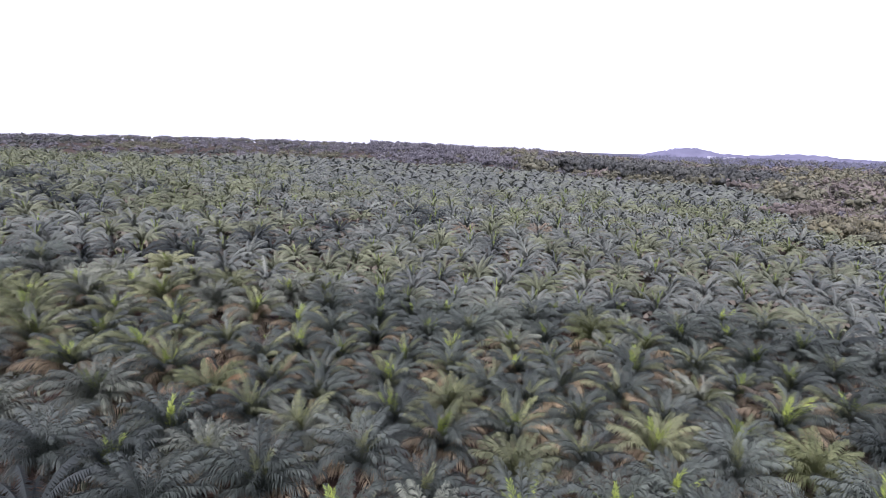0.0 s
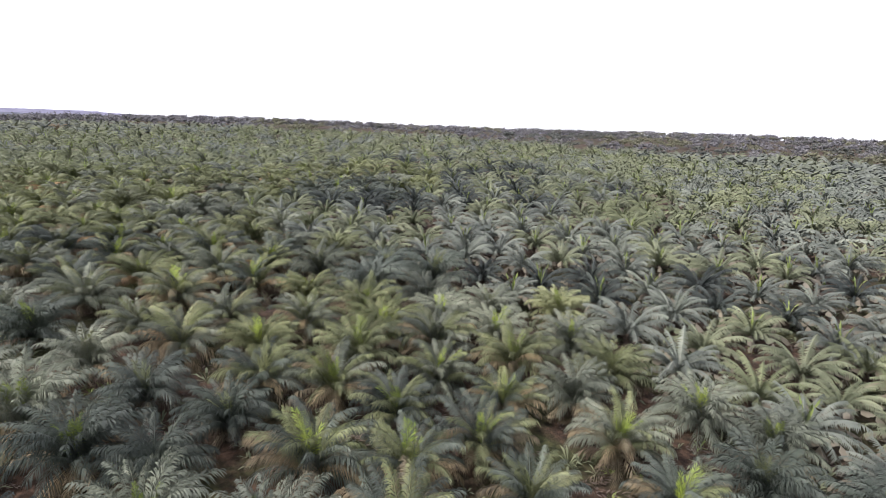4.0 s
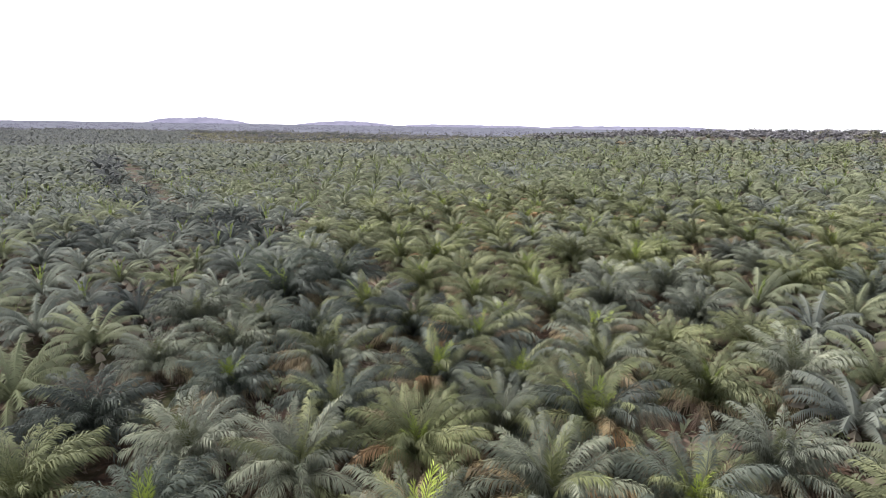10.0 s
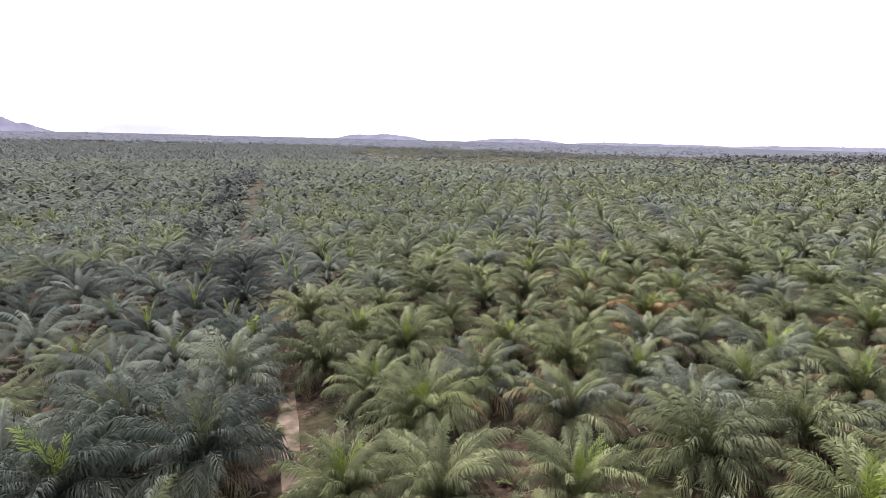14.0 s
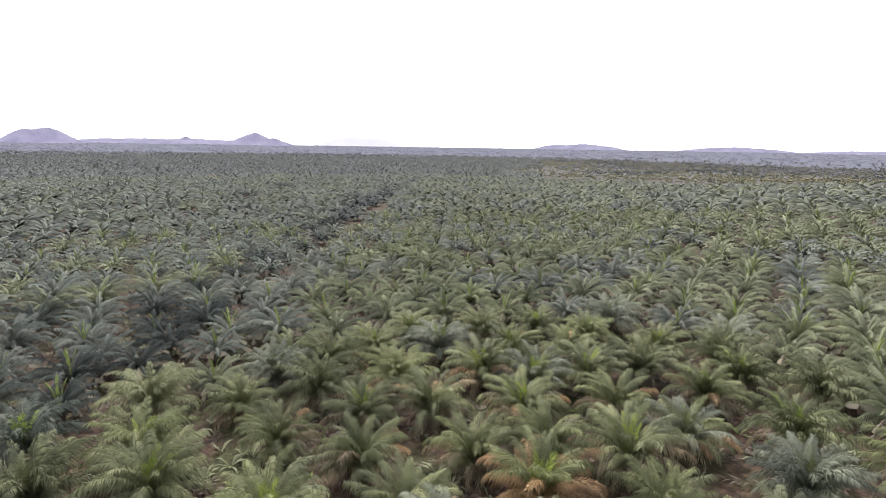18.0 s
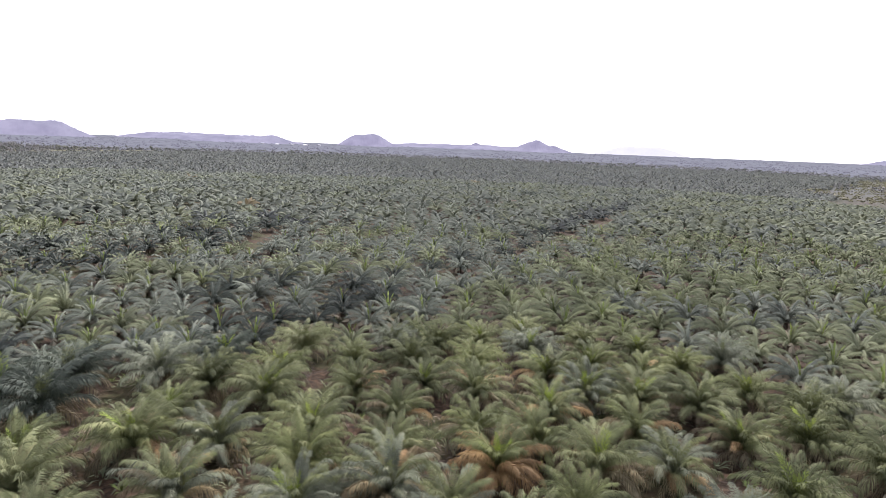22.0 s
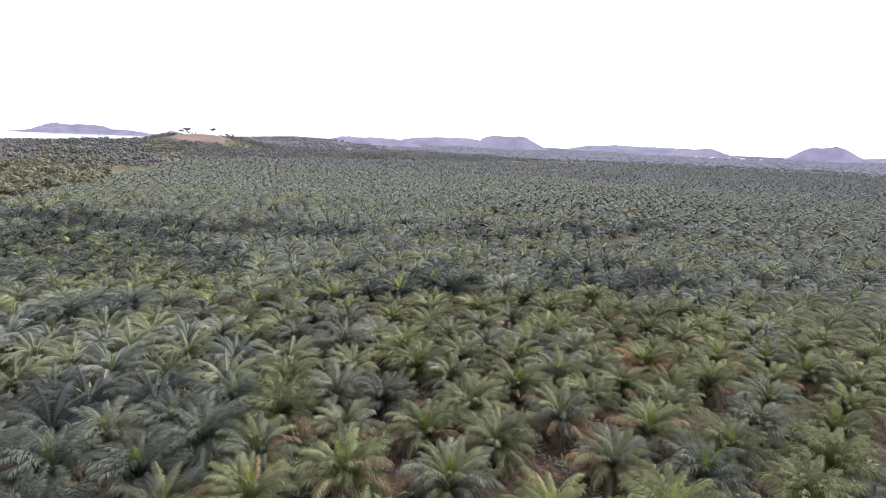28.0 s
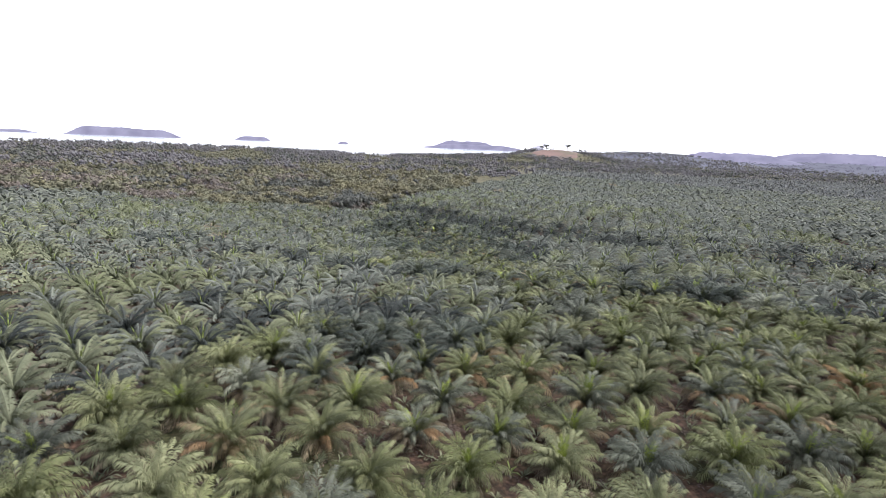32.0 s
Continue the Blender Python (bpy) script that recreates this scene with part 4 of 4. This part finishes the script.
scatter("scrub", FARBUSH, x[m], y[m], SCRUB["olive"], "olive scrub on the low hills by the sea", "scrub", 1.1, 2.2, 38)
ridge_ok = lambda x, y: open_land(x, y) & (np.hypot(x + 60, y - 60) < 700)
x, y = spread(9500, (-700, 330, 0, 700), lambda x, y: ridge_ok(x, y) & (np.abs(np.hypot(x + 60, y - 60) - 420) < 180), 41)
tone_at = np.array([noise.noise((a / 55, b / 55, 0.0)) + 0.6 * noise.noise((a / 12, b / 12, 8.0)) for a, b in zip(x, y)])
for low, high, tone, word in ((-9, -0.3, "dark", "dark green"), (-0.3, 0.28, "grey", "violet haze-tinted"), (0.28, 9, "olive", "olive")):
    m = (tone_at >= low) & (tone_at < high)
    scatter("woods", WOODTREE, x[m], y[m], SCRUB[tone], "%s bushy woodland along the low ridge" % word, "woods", 0.45, 1.2, 42)
x, y = spread(1100, (-60, 190, 330, 640), lambda x, y: ridge_ok(x, y) & (np.hypot(x - 60, y - 490) < 150), 52)
scatter("woods", TREE, x, y, SCRUB["grey"], "violet haze-tinted trees on the wooded rise behind the palms", "woods", 0.6, 1.25, 53)
r = np.random.default_rng(49)
a, q = np.radians(r.uniform(-45, 62, 3600)), 600 + 1500 * r.random(3600) ** 1.3
x, y = -60 + q * np.sin(a), 60 + q * np.cos(a)
m = land(x, y) > SEA_LEVEL + 3
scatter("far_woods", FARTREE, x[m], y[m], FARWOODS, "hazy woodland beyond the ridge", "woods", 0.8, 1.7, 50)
x, y = spread(6000, (-1100, -480, -700, 120), open_land, 44)
m = patchy(x, y, 80, 0.2)
scatter("woods", FARTREE, x[m], y[m], SCRUB["dark"], "dark clumps of woodland beyond the palms", "woods", 0.5, 1.1, 45)
scatter("scrub", FARBUSH, x[~m], y[~m], SCRUB["straw"], "yellowish-brown scrub beyond the palms", "scrub", 0.8, 1.6, 46)

r = np.random.default_rng(61)
a, q = radians(1) * r.uniform(118, 262, 6500), 700 + 3200 * r.random(6500) ** 1.4
x, y = -150 + q * np.sin(a), 90 + q * np.cos(a)
m = open_land(x, y) & (land(x, y) > -2) & (from_clearing(x, y) > 1.1)
x, y, q = x[m], y[m], q[m]
m = (q < 1500) & patchy(x, y, 150, 0.15, 7.0)
scatter("woods", FARTREE, x[m], y[m], SCRUB["dark"], "dark woodland beyond the plantation", "woods", 0.7, 1.5, 62)
m = (q < 1500) & ~m
scatter("woods", FARTREE, x[m], y[m], SCRUB["grey"], "violet haze-tinted woodland beyond the plantation", "woods", 0.7, 1.3, 64)
m = q > 1500
scatter("far_woods", FARBUSH, x[m], y[m], FARWOODS, "hazy far woodland on the plain", "woods", 1.5, 3.2, 63)

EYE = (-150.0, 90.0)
r = np.random.default_rng(65)
a = radians(1) * r.uniform(118, 262, 5200)
q = np.interp(np.degrees(a), (100, 125, 150, 175, 215, 240, 250), (700, 760, 900, 1250, 1250, 900, 700)) + 330 * r.random(5200) - 40
x, y = EYE[0] + q * np.sin(a), EYE[1] + q * np.cos(a)
m = open_land(x, y) & (from_clearing(x, y) > 1.1) & (land(x, y) > -6)
x, y = x[m], y[m]
m = patchy(x, y, 60, 0.1, 9.0)
scatter("woods", FARTREE, x[m], y[m], SCRUB["dark"], "dark clumps of trees at the end of the palms", "woods", 0.6, 1.2, 66)
scatter("scrub", FARBUSH, x[~m], y[~m], SCRUB["grey"], "haze-tinted grey scrub at the end of the palms", "scrub", 0.9, 1.9, 67)


def plain(a, s):
    """Hazy woods from the edge of the palms to the horizon."""
    start = np.interp(np.degrees(a), (116, 150, 175, 215, 240, 258, 405), (1100, 1100, 1340, 1340, 1100, 950, 950))
    q = start * (4700 / start) ** s
    x, y = EYE[0] + q * np.sin(a), EYE[1] + q * np.cos(a)
    return x, y, land(x, y) + 3.0 * step(0, 150, q - start) - 1.0


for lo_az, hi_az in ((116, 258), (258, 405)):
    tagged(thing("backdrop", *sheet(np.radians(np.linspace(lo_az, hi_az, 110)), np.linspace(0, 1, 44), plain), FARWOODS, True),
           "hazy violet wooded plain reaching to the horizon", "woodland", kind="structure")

# ---- distant hills and islands ----


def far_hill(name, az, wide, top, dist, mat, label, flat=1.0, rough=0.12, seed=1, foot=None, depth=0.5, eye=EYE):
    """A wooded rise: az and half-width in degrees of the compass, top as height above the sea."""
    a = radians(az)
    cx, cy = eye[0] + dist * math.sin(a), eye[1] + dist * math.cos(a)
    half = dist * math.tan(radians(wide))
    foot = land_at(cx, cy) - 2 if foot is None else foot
    r = np.random.default_rng(seed)
    off = r.uniform(0, 50)
    def at(u, v):
        across, deep = u * half, v * half * depth
        q = np.clip(1 - np.sqrt(u * u + v * v), 0, 1)
        h = step(0, 1, np.clip(q * flat, 0, 1)) if flat > 1 else q ** (1 / max(flat, 0.2)) if flat < 1 else step(0, 1, q)
        w = np.array([noise.fractal((p * 2.2 + off, d * 2.2, off), 1.0, 2.0, 5) for p, d in zip(u.ravel(), v.ravel())]).reshape(u.shape)
        t = np.array([noise.noise((p * 45 + off, d * 45, off)) for p, d in zip(u.ravel(), v.ravel())]).reshape(u.shape)
        z = foot + (top - foot) * h * (1 + rough * 2.2 * w) + 6.0 * t * np.sqrt(h)
        c, s = math.cos(a), math.sin(a)
        return cx + across * c + deep * s, cy - across * s + deep * c, z
    ob = thing(name, *sheet(np.linspace(-1, 1, 90), np.linspace(-1, 1, 26), at), mat, True)
    return tagged(ob, label, name.split("_")[-1], kind="structure")


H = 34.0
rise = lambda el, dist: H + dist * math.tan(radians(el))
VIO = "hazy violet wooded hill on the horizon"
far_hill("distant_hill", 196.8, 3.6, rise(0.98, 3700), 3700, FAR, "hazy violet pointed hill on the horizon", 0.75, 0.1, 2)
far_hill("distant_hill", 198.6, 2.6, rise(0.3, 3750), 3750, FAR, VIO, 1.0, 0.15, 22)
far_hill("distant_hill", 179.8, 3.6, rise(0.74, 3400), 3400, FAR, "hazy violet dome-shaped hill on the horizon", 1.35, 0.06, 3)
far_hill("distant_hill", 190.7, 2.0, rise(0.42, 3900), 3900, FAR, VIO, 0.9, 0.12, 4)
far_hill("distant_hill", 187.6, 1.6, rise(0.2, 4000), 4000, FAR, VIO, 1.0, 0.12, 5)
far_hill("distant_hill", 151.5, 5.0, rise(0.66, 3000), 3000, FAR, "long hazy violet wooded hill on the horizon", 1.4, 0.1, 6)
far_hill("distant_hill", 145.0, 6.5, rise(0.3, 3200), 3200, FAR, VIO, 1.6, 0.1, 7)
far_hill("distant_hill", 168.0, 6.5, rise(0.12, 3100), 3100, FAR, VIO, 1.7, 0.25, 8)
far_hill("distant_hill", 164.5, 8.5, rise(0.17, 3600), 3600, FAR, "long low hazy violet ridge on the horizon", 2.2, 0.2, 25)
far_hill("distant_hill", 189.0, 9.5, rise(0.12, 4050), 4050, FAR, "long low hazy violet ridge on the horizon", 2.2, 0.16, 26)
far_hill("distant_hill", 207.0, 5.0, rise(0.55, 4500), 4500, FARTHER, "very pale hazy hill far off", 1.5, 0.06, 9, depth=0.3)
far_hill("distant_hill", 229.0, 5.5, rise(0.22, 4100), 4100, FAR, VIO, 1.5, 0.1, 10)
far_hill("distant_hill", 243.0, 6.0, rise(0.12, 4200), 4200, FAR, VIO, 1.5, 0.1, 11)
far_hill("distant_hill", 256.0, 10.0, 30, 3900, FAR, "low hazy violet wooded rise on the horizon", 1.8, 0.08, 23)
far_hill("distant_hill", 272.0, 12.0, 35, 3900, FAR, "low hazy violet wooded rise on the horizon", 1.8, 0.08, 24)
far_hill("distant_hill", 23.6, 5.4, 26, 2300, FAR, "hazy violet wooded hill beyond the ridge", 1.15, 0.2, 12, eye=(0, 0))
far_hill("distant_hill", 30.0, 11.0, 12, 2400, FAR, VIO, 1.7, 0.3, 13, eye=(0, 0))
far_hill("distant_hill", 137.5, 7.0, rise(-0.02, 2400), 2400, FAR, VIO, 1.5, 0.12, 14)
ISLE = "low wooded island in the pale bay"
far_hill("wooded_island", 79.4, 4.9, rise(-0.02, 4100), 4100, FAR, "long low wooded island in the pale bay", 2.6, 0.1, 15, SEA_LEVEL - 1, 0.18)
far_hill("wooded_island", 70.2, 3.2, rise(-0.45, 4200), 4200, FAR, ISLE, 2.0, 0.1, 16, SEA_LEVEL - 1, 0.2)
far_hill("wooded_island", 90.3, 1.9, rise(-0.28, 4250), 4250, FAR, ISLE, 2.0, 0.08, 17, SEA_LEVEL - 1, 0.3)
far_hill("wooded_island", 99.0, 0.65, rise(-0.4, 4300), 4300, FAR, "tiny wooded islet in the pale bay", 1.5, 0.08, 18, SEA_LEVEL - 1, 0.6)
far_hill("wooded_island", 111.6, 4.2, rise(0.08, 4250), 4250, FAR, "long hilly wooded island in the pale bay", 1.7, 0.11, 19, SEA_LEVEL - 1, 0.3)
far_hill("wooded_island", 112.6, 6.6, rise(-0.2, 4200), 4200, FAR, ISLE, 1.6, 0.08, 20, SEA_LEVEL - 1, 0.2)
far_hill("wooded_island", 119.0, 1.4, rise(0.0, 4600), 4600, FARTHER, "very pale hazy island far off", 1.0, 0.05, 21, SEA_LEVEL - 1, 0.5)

# ---- cleared hilltop with two tall trees, far buildings ----
rim = np.linspace(0, 2 * np.pi, 60, endpoint=False)


def clearing(a, q):
    f, s = 38 + 78 * q * np.cos(a), 48 * q * np.sin(a)
    f, s = f * (1 + 0.06 * np.sin(3 * a)), s * (1 + 0.08 * np.sin(5 * a))
    x, y = KX - 0.845 * f + 0.534 * s, KY + 0.534 * f + 0.845 * s
    return x, y, land(x, y) + 0.6 - 1.2 * step(0.88, 1.0, q)


tagged(thing("cleared_hillside", *sheet(rim, np.linspace(0.01, 1, 16), clearing, True), CLEARED, True),
       "cleared hillside of red soil and pale grass", "clearing", kind="structure")


def tall_tree(x, y, high, wide, seed, label):
    """A lone tree: tapered trunk, limbs, and a crown of leaf clumps."""
    r = np.random.default_rng(seed)
    base = new("tree")
    base.location = (x, y, land_at(x, y))
    parts = []
    def limb(p, q, a, b):
        p, q = np.array(p, float), np.array(q, float)
        ringa = np.array([(math.cos(t) * a, math.sin(t) * a, 0) for t in np.arange(6) * 1.0472])
        v = np.concatenate([p + ringa, q + ringa * b / a])
        parts.append((v, np.array([t for k in range(6) for t in ((k, (k + 1) % 6, 6 + (k + 1) % 6), (k, 6 + (k + 1) % 6, 6 + k))])))
    limb((0, 0, -0.5), (0.2, 0.1, high * 0.6), 0.5, 0.25)
    for k in range(5):
        t = k * GOLD
        limb((0.2, 0.1, high * (0.45 + 0.04 * k)), (math.cos(t) * wide * 0.35, math.sin(t) * wide * 0.35, high * (0.7 + 0.04 * k)), 0.2, 0.06)
    me = mesh_of("trunk", *joined(parts))
    me.materials.append(BARK)
    put("trunk", me, base, None)
    v, f = leaf_cloud(seed, 420, wide, high * 0.55, 7, 0.75, False)
    me = mesh_of("crown", v + [0, 0, high * 0.45], f)
    me.materials.append(SCRUB["dark"])
    put("crown", me, base, None)
    return tagged(base, label, "tree")


tall_tree(KX - 3, KY - 24, 15, 12, 301, "lone tall dark tree on the cleared hilltop")
tall_tree(KX + 20, KY + 13, 13, 15, 302, "broad dark tree beside the cleared hilltop")
tall_tree(KX + 24, KY + 24, 11, 12, 303, "small dark tree beside the cleared hilltop")


def plaster_build(n, l, b):
    p = n.new("ShaderNodeNewGeometry").outputs["Position"]
    # white walls dimmed to violet-grey: haze put into their colour
    l.new(ramp(n, l, noise_of(n, l, 0.4, 4, p), [(0.3, (0.4, 0.39, 0.42)), (0.7, (0.5, 0.49, 0.52))]), b.inputs["Base Color"])


PLASTER = material("haze-greyed plaster", plaster_build, 0.8, 0.3)


def roofing_build(n, l, b):
    p = n.new("ShaderNodeNewGeometry").outputs["Position"]
    l.new(ramp(n, l, noise_of(n, l, 0.5, 4, p), [(0.3, (0.3, 0.3, 0.34)), (0.7, (0.42, 0.42, 0.46))]), b.inputs["Base Color"])


ROOFING = material("pale metal roofing", roofing_build, 0.5, 0.4)


def far_building(az, dist, long, deep, high, lift=0.0, eye=EYE):
    """A long low building with a pitched roof, kilometres away."""
    a = radians(az)
    x, y = eye[0] + dist * math.sin(a), eye[1] + dist * math.cos(a)
    base = new("distant_building")
    base.matrix_basis = pose(x, y, land_at(x, y) + lift, 0, 0, -az)
    bm = bmesh.new()
    bmesh.ops.create_cube(bm, size=1, matrix=Matrix.Translation((0, 0, high / 2 - 3)) @ Matrix.Diagonal((long, deep, high + 6, 1)))
    me = bpy.data.meshes.new("wall")
    bm.to_mesh(me)
    me.materials.append(PLASTER)
    put("wall", me, base, None)
    L, D = long / 2 + 1, deep / 2 + 1
    v = np.array([(-L, -D, high), (L, -D, high), (L, D, high), (-L, D, high), (-L, 0, high + deep * 0.25), (L, 0, high + deep * 0.25)])
    me = bpy.data.meshes.new("roof")
    me.from_pydata([tuple(p) for p in v], [], [(0, 1, 5, 4), (2, 3, 4, 5), (0, 4, 3), (1, 2, 5), (3, 2, 1, 0)])
    me.materials.append(ROOFING)
    put("roof", me, base, None)
    tagged(base, "far white low building with a pale roof", "building", "far buildings")


for az, dist, long, high in ((169.6, 2700, 12, 3), (171.0, 2720, 18, 2.2), (172.4, 2700, 14, 3), (173.6, 2740, 20, 2.2), (175.0, 2760, 12, 3)):
    far_building(az, dist, long, 5, high, 4.0)
for az, dist, long, high in ((26.0, 1850, 26, 1.5), (27.4, 1870, 30, 1.5)):
    far_building(az, dist, long, 4, high, 6.0, (0, 0))
